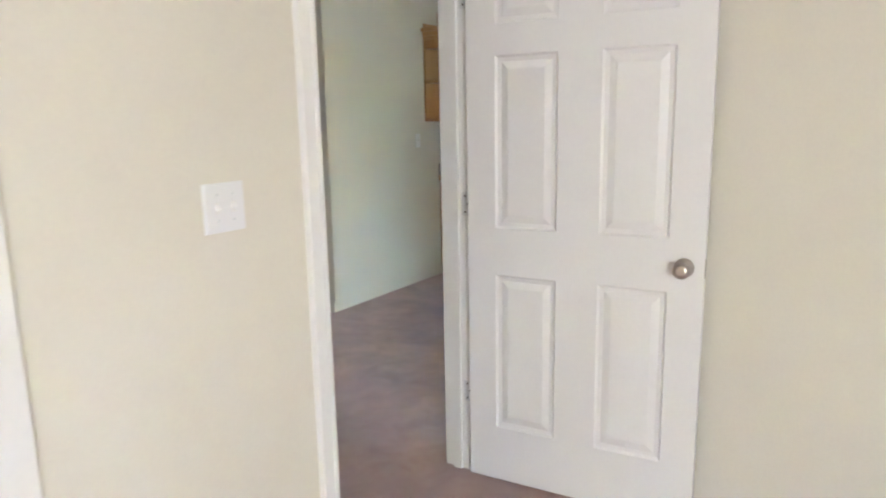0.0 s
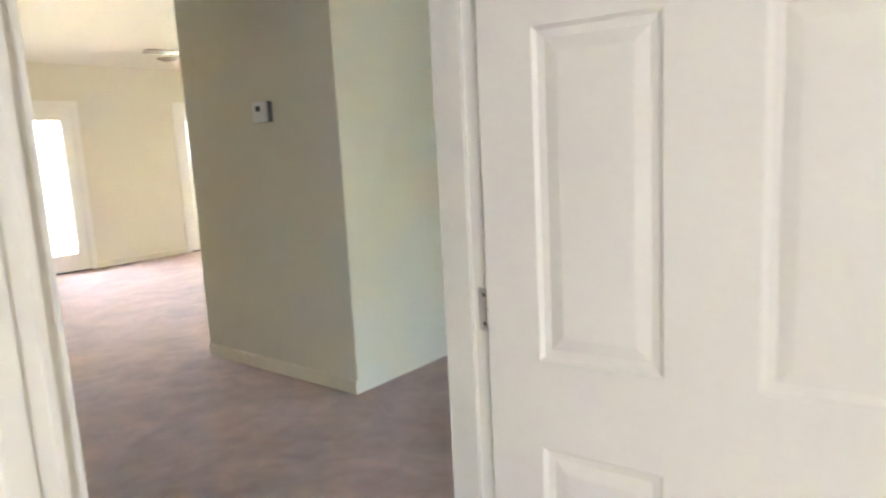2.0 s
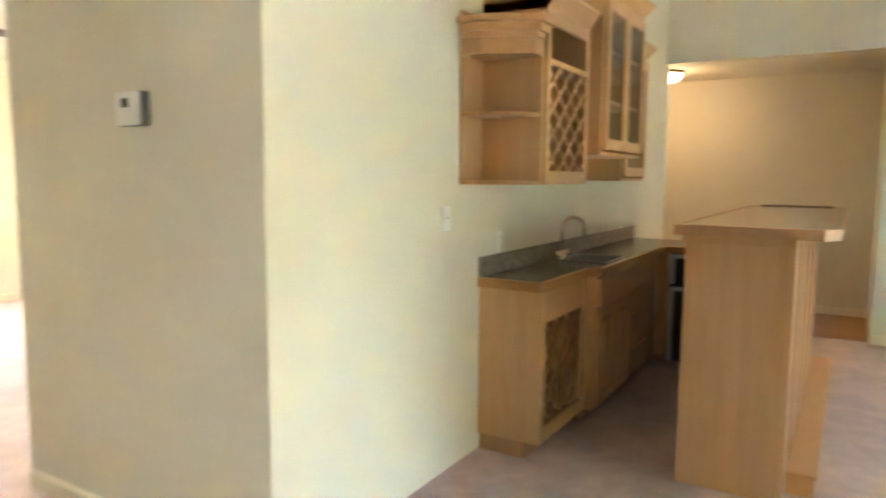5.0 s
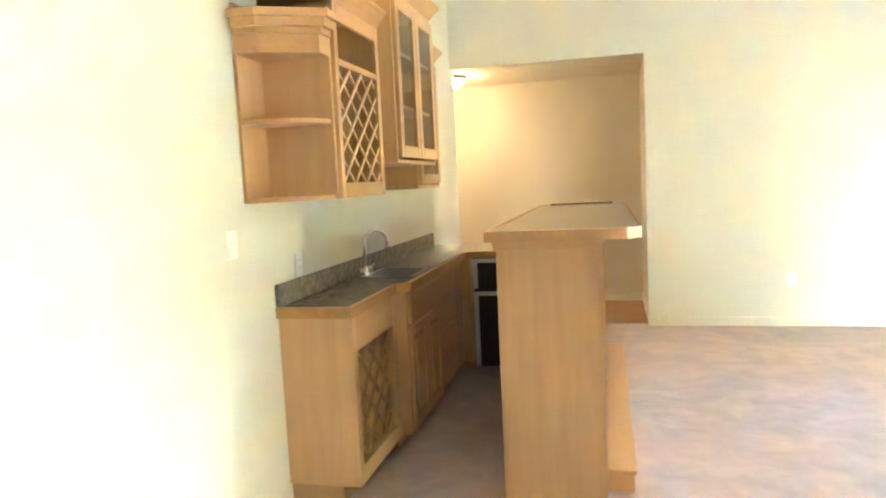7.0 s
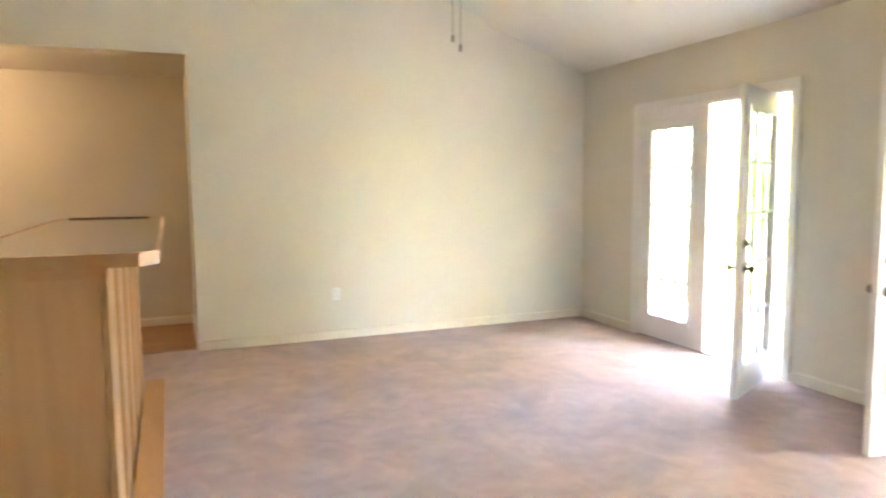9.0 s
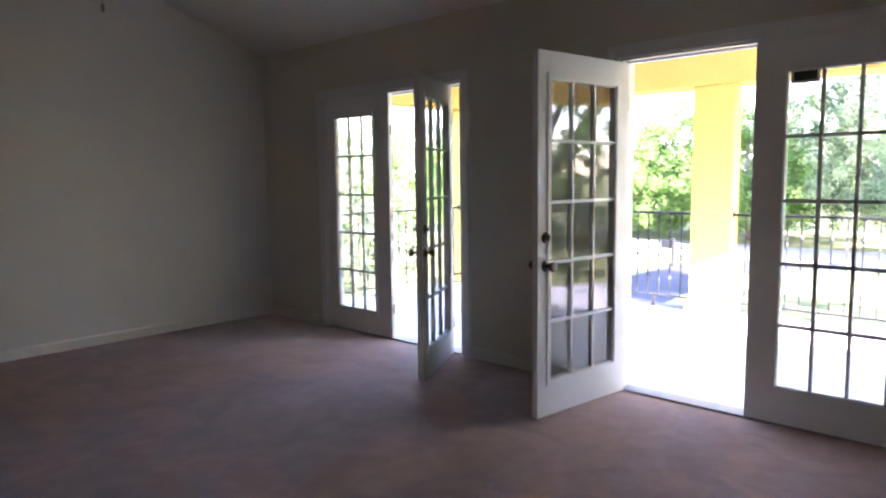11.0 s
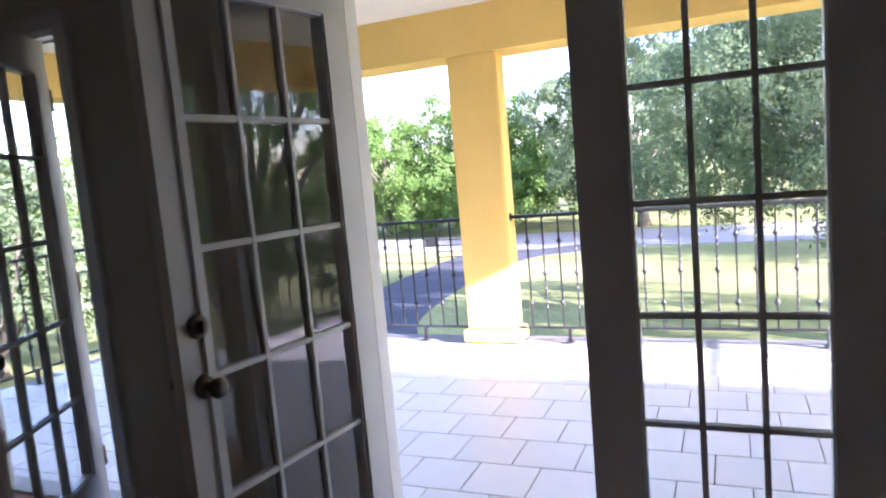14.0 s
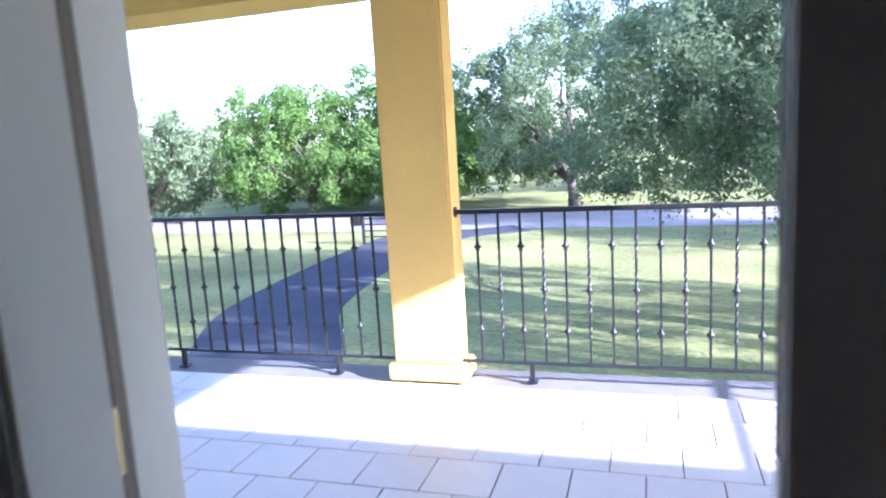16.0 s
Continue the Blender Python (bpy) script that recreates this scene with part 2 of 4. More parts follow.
def box(x0, x1, y0, y1, z0, z1, bevel=0.0):
    bm = bmesh.new()
    bx(bm, x0, x1, y0, y1, z0, z1)
    if bevel:
        bmesh.ops.bevel(bm, geom=bm.edges[:], offset=bevel, segments=2, affect="EDGES", clamp_overlap=True)
    return bm


def prism(points, axis, a, b):
    """A polygon in the plane across the axis, drawn out from a to b along it."""
    bm = bmesh.new()

    def at(p, q, c):
        return {"x": (c, p, q), "y": (p, c, q), "z": (p, q, c)}[axis]

    lo = [bm.verts.new(at(p, q, a)) for p, q in points]
    hi = [bm.verts.new(at(p, q, b)) for p, q in points]
    bm.faces.new(lo)
    bm.faces.new(hi[::-1])
    for i in range(len(lo)):
        j = (i + 1) % len(lo)
        bm.faces.new((lo[j], lo[i], hi[i], hi[j]))
    bmesh.ops.recalc_face_normals(bm, faces=bm.faces[:])
    return bm


def lathe(profile, n=20, m=Matrix()):
    """A turned body: (radius, height) pairs round z, then moved by m."""
    bm = bmesh.new()
    rings = []
    for r, h in profile:
        rings.append([bm.verts.new(m @ Vector((r * math.cos(2 * math.pi * i / n), r * math.sin(2 * math.pi * i / n), h))) for i in range(n)])
    for a, b in zip(rings, rings[1:]):
        for i in range(n):
            j = (i + 1) % n
            f = bm.faces.new((a[i], a[j], b[j], b[i]))
            f.smooth = True
    bm.faces.new(rings[0][::-1])
    bm.faces.new(rings[-1])
    return bm


def tube(points, radius, n=8):
    """A round bar along a line of points; radius may be a list."""
    bm = bmesh.new()
    pts = [Vector(p) for p in points]
    rs = radius if isinstance(radius, list) else [radius] * len(pts)
    rings, side = [], None
    for i, p in enumerate(pts):
        d = (pts[min(i + 1, len(pts) - 1)] - pts[max(i - 1, 0)]).normalized()
        side = d.orthogonal().normalized() if side is None else (side - d * side.dot(d)).normalized()
        up = d.cross(side)
        rings.append([bm.verts.new(p + rs[i] * (math.cos(2 * math.pi * k / n) * side + math.sin(2 * math.pi * k / n) * up)) for k in range(n)])
    for a, b in zip(rings, rings[1:]):
        for k in range(n):
            f = bm.faces.new((a[k], a[(k + 1) % n], b[(k + 1) % n], b[k]))
            f.smooth = True
    bm.faces.new(rings[0][::-1])
    bm.faces.new(rings[-1])
    return bm


def join(*bms):
    """One bmesh out of several."""
    out = bms[0]
    for b in bms[1:]:
        me = bpy.data.meshes.new("tmp")
        b.to_mesh(me)
        out.from_mesh(me)
        bpy.data.meshes.remove(me)
        b.free()
    return out


def solid(name, bm, material, parent=None):
    me = bpy.data.meshes.new(name)
    bm.to_mesh(me)
    bm.free()
    me.materials.append(material)
    ob = new(name, me)
    if parent:
        ob.parent = parent
    return ob


def part(name, bm, material, parent, label=""):
    ob = solid(name, bm, material, parent)
    return tagged(ob, label=label) if label else ob


def thing(name, label, category, m=Matrix(), group=""):
    ob = new(name)
    ob.empty_display_size = 0.1
    ob.matrix_world = m
    return tagged(ob, label, category, group)


def structure(name, bm, material, label="", category=""):
    return tagged(solid(name, bm, material), label, category, kind="structure")


def wall_x(name, x0, x1, y0, y1, top, openings=(), label="cream painted wall"):
    """A wall along x between y0 and y1; openings are (x0, x1, z0, z1); its top follows top(x, y)."""
    return wall_along(name, 0, x0, x1, y0, y1, top, openings, label)


def wall_y(name, y0, y1, x0, x1, top, openings=(), label="cream painted wall"):
    return wall_along(name, 1, y0, y1, x0, x1, top, openings, label)


def wall_along(name, axis, a0, a1, b0, b1, top, openings, label):
    bm = bmesh.new()
    cuts = sorted({a0, a1, *[v for o in openings for v in o[:2]]} | ({v for v in KNEES if a0 < v < a1} if axis == 1 and top is vault else set()))

    def piece(p, q, z0, z1):
        v = bx(bm, *((p, q, b0, b1) if axis == 0 else (b0, b1, p, q)), z0, 1.0 if z1 is None else z1)
        if z1 is None:
            for w in v:
                if w.co.z == 1.0:
                    w.co.z = top(w.co.x, w.co.y)

    for p, q in zip(cuts, cuts[1:]):
        holes = sorted((o[2], o[3]) for o in openings if o[0] <= p + 1e-6 and o[1] >= q - 1e-6)
        z = 0.0
        for h0, h1 in holes:
            if h0 > z:
                piece(p, q, z, h0)
            z = h1
        piece(p, q, z, None)
    bmesh.ops.remove_doubles(bm, verts=bm.verts[:], dist=1e-4)
    return structure(name, bm, WALL, label, "wall")


# ---- the structure ----
SOUTH, NORTH, EAST, WEST = -5.71, 6.424, 5.27, -1.26
KNEES = (-3.4, 4.3)


def vault(x, y):
    """The vaulted ceiling: sloped over the two door walls, level between."""
    return min(2.57 + 0.37 * (y - SOUTH), 2.65 + 0.38 * (NORTH - y), 3.425)


def low(x, y):
    return 2.5


floor = structure("floor", box(-6.2, 5.36, SOUTH, 6.9, -0.2, 0.0), CARPET, "dusty rose-brown cut-pile carpet with brushed patches", "carpet")
F1 = (2.68, 4.34, 0.0, 2.075)
F2 = (-0.215, 1.392, 0.0, 2.075)
F4 = (2.80, 4.32, 0.0, 2.115)
F3 = (-0.262, 1.352, 0.0, 2.115)
wall_x("wall_south", WEST - 0.12, 5.42, SOUTH - 0.15, SOUTH, lambda x, y: 2.57, [F1, F2])
# the window opening is unseen, placed to suit the bedroom's light
wall_x("wall_bedroom_south", -6.35, WEST - 0.12, SOUTH - 0.15, SOUTH, low, [(-6.08, -4.83, 0.95, 2.0)])
wall_y("wall_east", SOUTH, -1.81, EAST, EAST + 0.15, vault)
wall_y("wall_east_header", -1.81, 0.0, EAST, EAST + 0.15, vault, [(-1.81, 0.0, 0.0, 2.515)])
wall_x("wall_bar", 0.0, 5.42, 0.0, 0.12, lambda x, y: 3.425)
wall_y("wall_thermostat", 0.12, 1.39, 0.0, 0.12, lambda x, y: 3.425)
wall_x("wall_block_north", 0.0, 4.4, 1.39, 1.51, lambda x, y: 3.425)
wall_y("wall_far_east", 1.51, NORTH, 4.4, 4.55, vault)
wall_x("wall_far_north", -1.4, 4.55, NORTH, NORTH + 0.15, lambda x, y: 2.65, [F3, F4])
wall_y("wall_far_west", 2.1, NORTH, -1.4, -1.24, vault)
wall_y("wall_second_bedroom_east_end", NORTH + 0.15, 6.83, -1.4, -1.24, low)
wall_x("wall_second_bedroom", -4.6, -1.24, 1.98, 2.1, lambda x, y: 3.425, [(-2.255, -1.445, 0.0, 2.06)])
wall_x("wall_bedroom_door", -6.2, WEST, -2.03, -1.91, lambda x, y: 3.425, [(-2.31, -1.478, 0.0, 2.06)])
wall_y("wall_bedroom_east", SOUTH, -2.03, WEST - 0.12, WEST, vault)
wall_y("wall_bedroom_west", SOUTH, -2.03, -6.35, -6.2, low)
wall_y("wall_hall_west", -1.91, 1.98, -4.75, -4.6, lambda x, y: 3.425)
# unseen opening, added and sized to let sun brighten this bedroom
wall_y("wall_second_bedroom_west", 2.1, 6.75, -4.75, -4.6, low, [(2.3, 2.7, 1.2, 1.75)])
wall_x("wall_second_bedroom_north", -4.75, -1.4, 6.68, 6.83, low)
wall_y("wall_niche_east", -1.95, 1.52, 6.58, 6.7, lambda x, y: 2.6)
wall_x("wall_niche_north", 5.42, 6.58, 1.4, 1.52, lambda x, y: 2.6)
wall_y("wall_niche_west", 0.12, 1.4, 5.30, 5.42, lambda x, y: 2.6)
wall_x("wall_niche_south", 5.42, 6.58, -1.95, -1.83, lambda x, y: 2.6)

profile = [(SOUTH - 0.1, vault(0, SOUTH) - 0.037), (-3.4, 3.425), (4.3, 3.425), (NORTH + 0.1, 2.65 - 0.038)]
profile += [(y, z + 0.12) for y, z in reversed(profile)]
structure("ceiling", prism(profile, "x", -4.7, 5.4), CEIL, "cream textured vaulted ceiling", "ceiling")
structure("ceiling_bedroom", box(-6.3, WEST - 0.121, SOUTH - 0.1, -2.031, 2.5, 2.6), CEIL, "cream textured flat ceiling", "ceiling")
structure("ceiling_second_bedroom", box(-4.7, -1.401, 2.101, 6.8, 2.5, 2.6), CEIL, "cream textured flat ceiling", "ceiling")
structure("ceiling_niche", box(5.421, 6.65, -1.9, 1.5, 2.515, 2.6), CEIL, "warm cream flat ceiling of the niche", "ceiling")


def baseboard(axis, a0, a1, at, out, h=0.085, t=0.014):
    """A baseboard with an eased top along a wall face at the given plane, standing out to the given side."""
    s = out * t
    pts = [(at, 0.0), (at + s, 0.0), (at + s, h - 0.012), (at + s * 0.4, h), (at, h)]
    ob = structure("baseboard", prism(pts, "y" if axis == "y" else "x", a0, a1), BASEBOARD, "cream painted wooden baseboard", "baseboard")
    return ob


baseboard("y", 0.0, 1.51, -0.0, -1)
baseboard("x", 0.0, 4.4, 1.51, 1)
baseboard("y", SOUTH, -1.81, EAST, -1)
baseboard("x", 4.42, EAST, SOUTH, 1)
baseboard("x", 1.44, 2.6, SOUTH, 1)
baseboard("x", WEST, -0.3, SOUTH, 1)
baseboard("y", SOUTH, -1.91, WEST, 1)
baseboard("x", -1.24, -0.34, NORTH, -1)
baseboard("x", 1.43, 2.73, NORTH, -1)
baseboard("x", -1.38, -1.225, 1.98, -1, h=0.06, t=0.02)
baseboard("y", 1.98, NORTH, -1.24, 1)
baseboard("y", 2.1, 6.68, -1.4, -1)
baseboard("x", -4.6, -1.4, 6.68, -1)
baseboard("y", -1.83, 1.4, 6.58, -1)
baseboard("x", 5.42, 6.58, -1.83, 1)
baseboard("x", -6.2, -2.4, -2.03, -1)
baseboard("y", SOUTH, -2.95, WEST - 0.12, -1)
structure("trim", box(-3.19, -3.115, -2.05, -2.031, 0.0, 2.1, 0.003), TRIM, "white painted closet door trim", "trim")
# corner bead of the block, slightly proud
structure("trim", join(box(-0.003, 0.010, -0.003, 0.010, 0.09, 3.4, 0.002)), WALL, "painted corner bead", "trim")


def casing(name, axis, a0, a1, top, at, out, w=0.062, t=0.021):
    """Moulded trim round a doorway, on the wall face at the given plane."""
    bm = bmesh.new()

    def rail(p0, p1, z0, z1, proud):
        q = sorted((at, at + out * proud))
        bx(bm, *((p0, p1, *q) if axis == "x" else (*q, p0, p1)), z0, z1)

    for p0, p1, z0, z1 in ((a0 - w, a0, 0, top + w), (a1, a1 + w, 0, top + w), (a0, a1, top, top + w)):
        rail(p0, p1, z0, z1, t * 0.7)
    for p0, p1, z0, z1 in ((a0 - w * 0.97, a0 - w * 0.55, 0, top + w * 0.97), (a1 + w * 0.55, a1 + w * 0.97, 0, top + w * 0.97), (a0 - w * 0.55, a1 + w * 0.55, top + w * 0.55, top + w * 0.97)):
        rail(p0, p1, z0, z1, t)
    for p0, p1, z0, z1 in ((a0 - w * 0.2, a0 - w * 0.05, 0, top + w * 0.2), (a1 + w * 0.05, a1 + w * 0.2, 0, top + w * 0.2), (a0 - w * 0.05, a1 + w * 0.05, top + w * 0.05, top + w * 0.2)):
        rail(p0, p1, z0, z1, t * 0.85)
    return structure(name, bm, TRIM, "cream painted moulded door casing", "door casing")


def jamb(axis, a0, a1, b0, b1, top, t=0.018, stop=None):
    """The lining of a doorway, with a stop strip if asked."""
    bm = bmesh.new()
    for p0, p1, z0, z1 in ((a0 - 0.001, a0 + t, 0, top), (a1 - t, a1 + 0.001, 0, top), (a0 + t, a1 - t, top - t, top + 0.001)):
        bx(bm, *((p0, p1, b0, b1) if axis == "x" else (b0, b1, p0, p1)), z0, z1)
    if stop:
        for p0, p1, z0, z1 in ((a0 + t, a0 + t + 0.011, 0, top - t), (a1 - t - 0.011, a1 - t, 0, top - t), (a0 + t + 0.011, a1 - t - 0.011, top - t - 0.011, top - t)):
            bx(bm, *((p0, p1, *stop) if axis == "x" else (*stop, p0, p1)), z0, z1)
    return structure("door_frame", bm, TRIM, "cream painted door frame", "door frame")


for at, out in ((-2.03, -1), (-1.91, 1)):
    casing("trim", "x", -2.31, -1.478, 2.06, at, out)
jamb("x", -2.31, -1.478, -2.033, -1.907, 2.06, stop=(-1.985, -1.95))
for at, out in ((1.98, -1), (2.1, 1)):
    casing("trim", "x", -2.255, -1.445, 2.06, at, out)
jamb("x", -2.255, -1.445, 1.977, 2.103, 2.06, stop=(2.02, 2.055))
for o in (F1, F2):
    casing("trim", "x", o[0], o[1], o[3], SOUTH, 1, w=0.075)
    casing("trim", "x", o[0], o[1], o[3], SOUTH - 0.15, -1, w=0.075)
    jamb("x", o[0], o[1], SOUTH - 0.153, SOUTH + 0.003, o[3], stop=(SOUTH - 0.100, SOUTH - 0.054))
    structure("threshold", box(o[0], o[1], SOUTH - 0.13, SOUTH - 0.002, -0.04, 0.012, 0.004), SILL, "dull metal door threshold", "threshold")
casing("trim", "x", F3[0], F3[1], F3[3], NORTH, -1, w=0.07)
jamb("x", F3[0], F3[1], NORTH - 0.003, NORTH + 0.153, F3[3])
structure("threshold", box(F3[0], F3[1], NORTH - 0.02, NORTH + 0.2, -0.04, 0.014, 0.004), BLACK, "dark metal door threshold", "threshold")


# ---- doors ----
def knob_set(leaf, x, z, thick, metal=None, name="door_knob"):
    """Round knobs with roses on both faces of a leaf whose faces lie at y = 0 and y = -thick."""
    metal = metal or NICKEL
    for s, y in ((1, 0.0), (-1, -thick)):
        m = pose(x, y, z, -90 * s, 0, 0)
        part(name, lathe([(0.0, 0), (0.032, 0), (0.032, 0.004), (0.026, 0.010), (0.012, 0.013), (0.011, 0.030), (0.018, 0.036), (0.026, 0.046), (0.0275, 0.056), (0.022, 0.066), (0.012, 0.069), (0.004, 0.0685)], 20, m), metal, leaf, "round satin metal door knob")


def deadbolt(leaf, x, z, thick, metal):
    for s, y in ((1, 0.0), (-1, -thick)):
        m = pose(x, y, z, -90 * s, 0, 0)
        part("deadbolt", lathe([(0.0, 0), (0.032, 0), (0.032, 0.006), (0.027, 0.014), (0.012, 0.016), (0.008, 0.016)], 20, m), metal, leaf, "round deadbolt rose")
        part("thumb_turn", box(x - 0.006, x + 0.006, y + s * 0.014, y + s * 0.032, z - 0.016, z + 0.016, 0.003), metal, leaf)


def hinge(parent, x, y, z, metal, flat=(0, 1)):
    """A butt hinge: knuckle and leaf plate."""
    bm = join(tube([(x, y, z - 0.045), (x, y, z + 0.045)], 0.0055, 8), box(x - 0.004 - 0.03 * flat[0], x + 0.004 + 0.0 * flat[0], y - 0.002 - 0.034 * flat[1], y + 0.002, z - 0.044, z + 0.044))
    return part("hinge", bm, metal, parent, "metal butt hinge")


def panel_door(name, label, m, width, height, hinges, metal):
    """A moulded six-panel leaf: hinge edge at x = 0, faces at y = 0 and -0.035."""
    leaf = thing(name, label, "door", m)
    leaf["kind"] = "structure"
    T, st, mul = 0.035, 0.112, 0.15
    pw = (width - 2 * st - mul) / 2
    cols = [(st, st + pw), (st + pw + mul, width - st)]
    rows = [(0.225, 0.83), (1.005, 1.615), (1.72, 1.925)]
    bm = bmesh.new()
    xs = [0, cols[0][0], cols[0][1], cols[1][0], cols[1][1], width]
    zs = [0.008] + [z for r in rows for z in r] + [height]
    for i in range(5):
        for j in range(7):
            if not (i % 2 == 1 and j % 2 == 1):
                bx(bm, xs[i], xs[i + 1], -T, 0, zs[j], zs[j + 1])
    bmesh.ops.remove_doubles(bm, verts=bm.verts[:], dist=1e-5)
    part("leaf", bm, DOOR, leaf)
    for c0, c1 in cols:
        for r0, r1 in rows:
            pb = bmesh.new()
            for face, s in ((0.0, -1), (-T, 1)):
                loops = []
                for inset, depth in ((0.0, 0.001), (0.008, 0.007), (0.022, 0.009), (0.046, 0.003), (0.05, 0.0025)):
                    y = face + s * depth
                    loops.append([pb.verts.new(p) for p in ((c0 + inset, y, r0 + inset), (c1 - inset, y, r0 + inset), (c1 - inset, y, r1 - inset), (c0 + inset, y, r1 - inset))])
                for a, b in zip(loops, loops[1:]):
                    for i in range(4):
                        j = (i + 1) % 4
                        pb.faces.new((a[i], a[j], b[j], b[i]))
                pb.faces.new(loops[-1])
            bmesh.ops.recalc_face_normals(pb, faces=pb.faces[:])
            part("panel", pb, DOOR, leaf)
    knob_set(leaf, width - 0.062, 0.915, T, metal)
    part("latch_plate", box(width - 0.001, width + 0.0015, -T * 0.5 - 0.012, -T * 0.5 + 0.012, 0.885, 0.945), metal, leaf, "metal latch plate")
    for z in hinges:
        hinge(leaf, -0.006, 0.006, z, metal)
    return leaf


# bedroom door, wide open against the side wall: local x runs to the free edge, y = 0 faces the doorway side
leaf = panel_door("door_1", "white moulded six-panel door standing wide open", pose(-1.522, -2.037, 0.0, 0, 0, -86.2) @ Matrix.Diagonal((1, -1, 1, 1)), 0.838, 2.035, (), NICKEL)
for z in (0.34, 1.085, 1.83):
    # pin behind the leaf, plate let into the frame, with its screws
    bm = join(tube([(-1.491, -2.043, z - 0.045), (-1.491, -2.043, z + 0.045)], 0.0055, 8), box(-1.4985, -1.4955, -2.032, -1.998, z - 0.044, z + 0.044))
    bm.transform(leaf.matrix_world.inverted())
    h = part("hinge", bm, SATIN, leaf, "metal butt hinge")
    for k, dz in ((0.0, -0.03), (0.010, 0.0), (0.0, 0.03)):
        bm = lathe([(0.0, 0), (0.0042, 0), (0.003, 0.0012), (0, 0.0013)], 8, pose(-1.4985, -2.012 - k, z + dz, 0, -90, 0))
        bm.transform(leaf.matrix_world.inverted())
        part("screw", bm, BRONZE, h)
panel_door("door_2", "white moulded six-panel door standing open into a bedroom", pose(-1.503, 2.112, 0.0, 0, 0, 87.5), 0.77, 2.035, (0.28, 1.06, 1.82), BRONZE)


def lite_door(name, label, m, width, height, cols, rows, glass, metal, knob_x=None, thick=0.042):
    """A glazed leaf: x from 0 to width, faces at y = 0 and -thick; glass = (x0, x1, z0, z1)."""
    leaf = thing(name, label, "french door", m)
    leaf["kind"] = "structure"
    g0, g1, z0, z1 = glass
    for n, b in (("stile", (0, g0, 0.012, height)), ("stile", (g1, width, 0.012, height)), ("rail", (g0, g1, 0.012, z0)), ("rail", (g0, g1, z1, height))):
        part(n, box(b[0], b[1], -thick, 0, b[2], b[3]), DOOR, leaf)
    fr = bmesh.new()
    for y0, y1 in ((0.0, 0.009), (-thick - 0.009, -thick)):
        for a, b, c, d in ((g0 - 0.028, g0, z0 - 0.028, z1 + 0.028), (g1, g1 + 0.028, z0 - 0.028, z1 + 0.028), (g0, g1, z0 - 0.028, z0), (g0, g1, z1, z1 + 0.028)):
            bx(fr, a, b, y0, y1, c, d)
    for a, b, c, d in ((g0, g0 + 0.006, z0, z1), (g1 - 0.006, g1, z0, z1), (g0 + 0.006, g1 - 0.006, z0, z0 + 0.006), (g0 + 0.006, g1 - 0.006, z1 - 0.006, z1)):
        bx(fr, a, b, -thick, 0, c, d)
    part("glass_frame", fr, DOOR, leaf)
    w, h = (g1 - g0) / cols, (z1 - z0) / rows
    for i in range(1, cols):
        x = g0 + i * w
        part("muntin", join(box(x - 0.009, x + 0.009, -thick * 0.5 + 0.003, -0.004, z0, z1, 0.003), box(x - 0.009, x + 0.009, -thick + 0.004, -thick * 0.5 - 0.003, z0, z1, 0.003)), DOOR, leaf)
    for j in range(1, rows):
        z = z0 + j * h
        part("muntin", join(box(g0, g1, -thick * 0.5 + 0.003, -0.0055, z - 0.009, z + 0.009, 0.003), box(g0, g1, -thick + 0.0055, -thick * 0.5 - 0.003, z - 0.009, z + 0.009, 0.003)), DOOR, leaf)
    for i in range(cols):
        for j in range(rows):
            p = part("pane", box(g0 + i * w, g0 + (i + 1) * w, -thick * 0.5 - 0.002, -thick * 0.5 + 0.002, z0 + j * h, z0 + (j + 1) * h), GLASS, leaf)
            p.visible_shadow = False
    if knob_x is not None:
        knob_set(leaf, knob_x, 0.873, thick, metal)
        deadbolt(leaf, knob_x, 1.03, thick, metal)
    return leaf


H = 2.04
# pair near the block end of the door wall: one leaf open, one shut
leaf = lite_door("door_3", "white fifteen-pane french door standing open", pose(1.376, -5.716, 0, 0, 0, 82) @ Matrix.Diagonal((1, -1, 1, 1)), 0.80, H, 3, 5, (0.118, 0.70, 0.215, 1.895), BRONZE, 0.738)
for z in (0.25, 1.03, 1.80):
    hinge(leaf, -0.004, -0.004, z, BRASS)
part("catch", join(box(0.012, 0.052, 0.0, 0.012, 1.725, 1.785, 0.004), tube([(0.032, 0.006, 1.755), (0.032, 0.034, 1.755)], 0.009, 10), box(0.020, 0.044, 0.030, 0.040, 1.742, 1.768, 0.004)), BLACK, leaf, "small black door catch")
leaf = lite_door("door_4", "white fifteen-pane french door, shut", pose(-0.197, -5.714, 0, 0, 0, 0), 0.795, 2.0565, 3, 5, (0.13, 0.641, 0.215, 1.895), BRONZE)
for z0, z1 in ((0.845, 0.90), (1.0, 1.06), (1.72, 1.80), (0.22, 0.30)):
    part("strike_plate", box(0.7985, 0.800, -0.031, -0.014, z0, z1), SATIN, leaf, "metal strike plate in the door edge")
part("astragal", box(0.7952, 0.7988, -0.044, -0.012, 0.013, 2.05, 0.001), DARK_STRIP, leaf, "dark brown strip along the door edge")
part("edge_strip", box(0.7952, 0.7985, -0.011, -0.007, 0.013, 2.05), SATIN, leaf, "thin metal strip along the door edge")
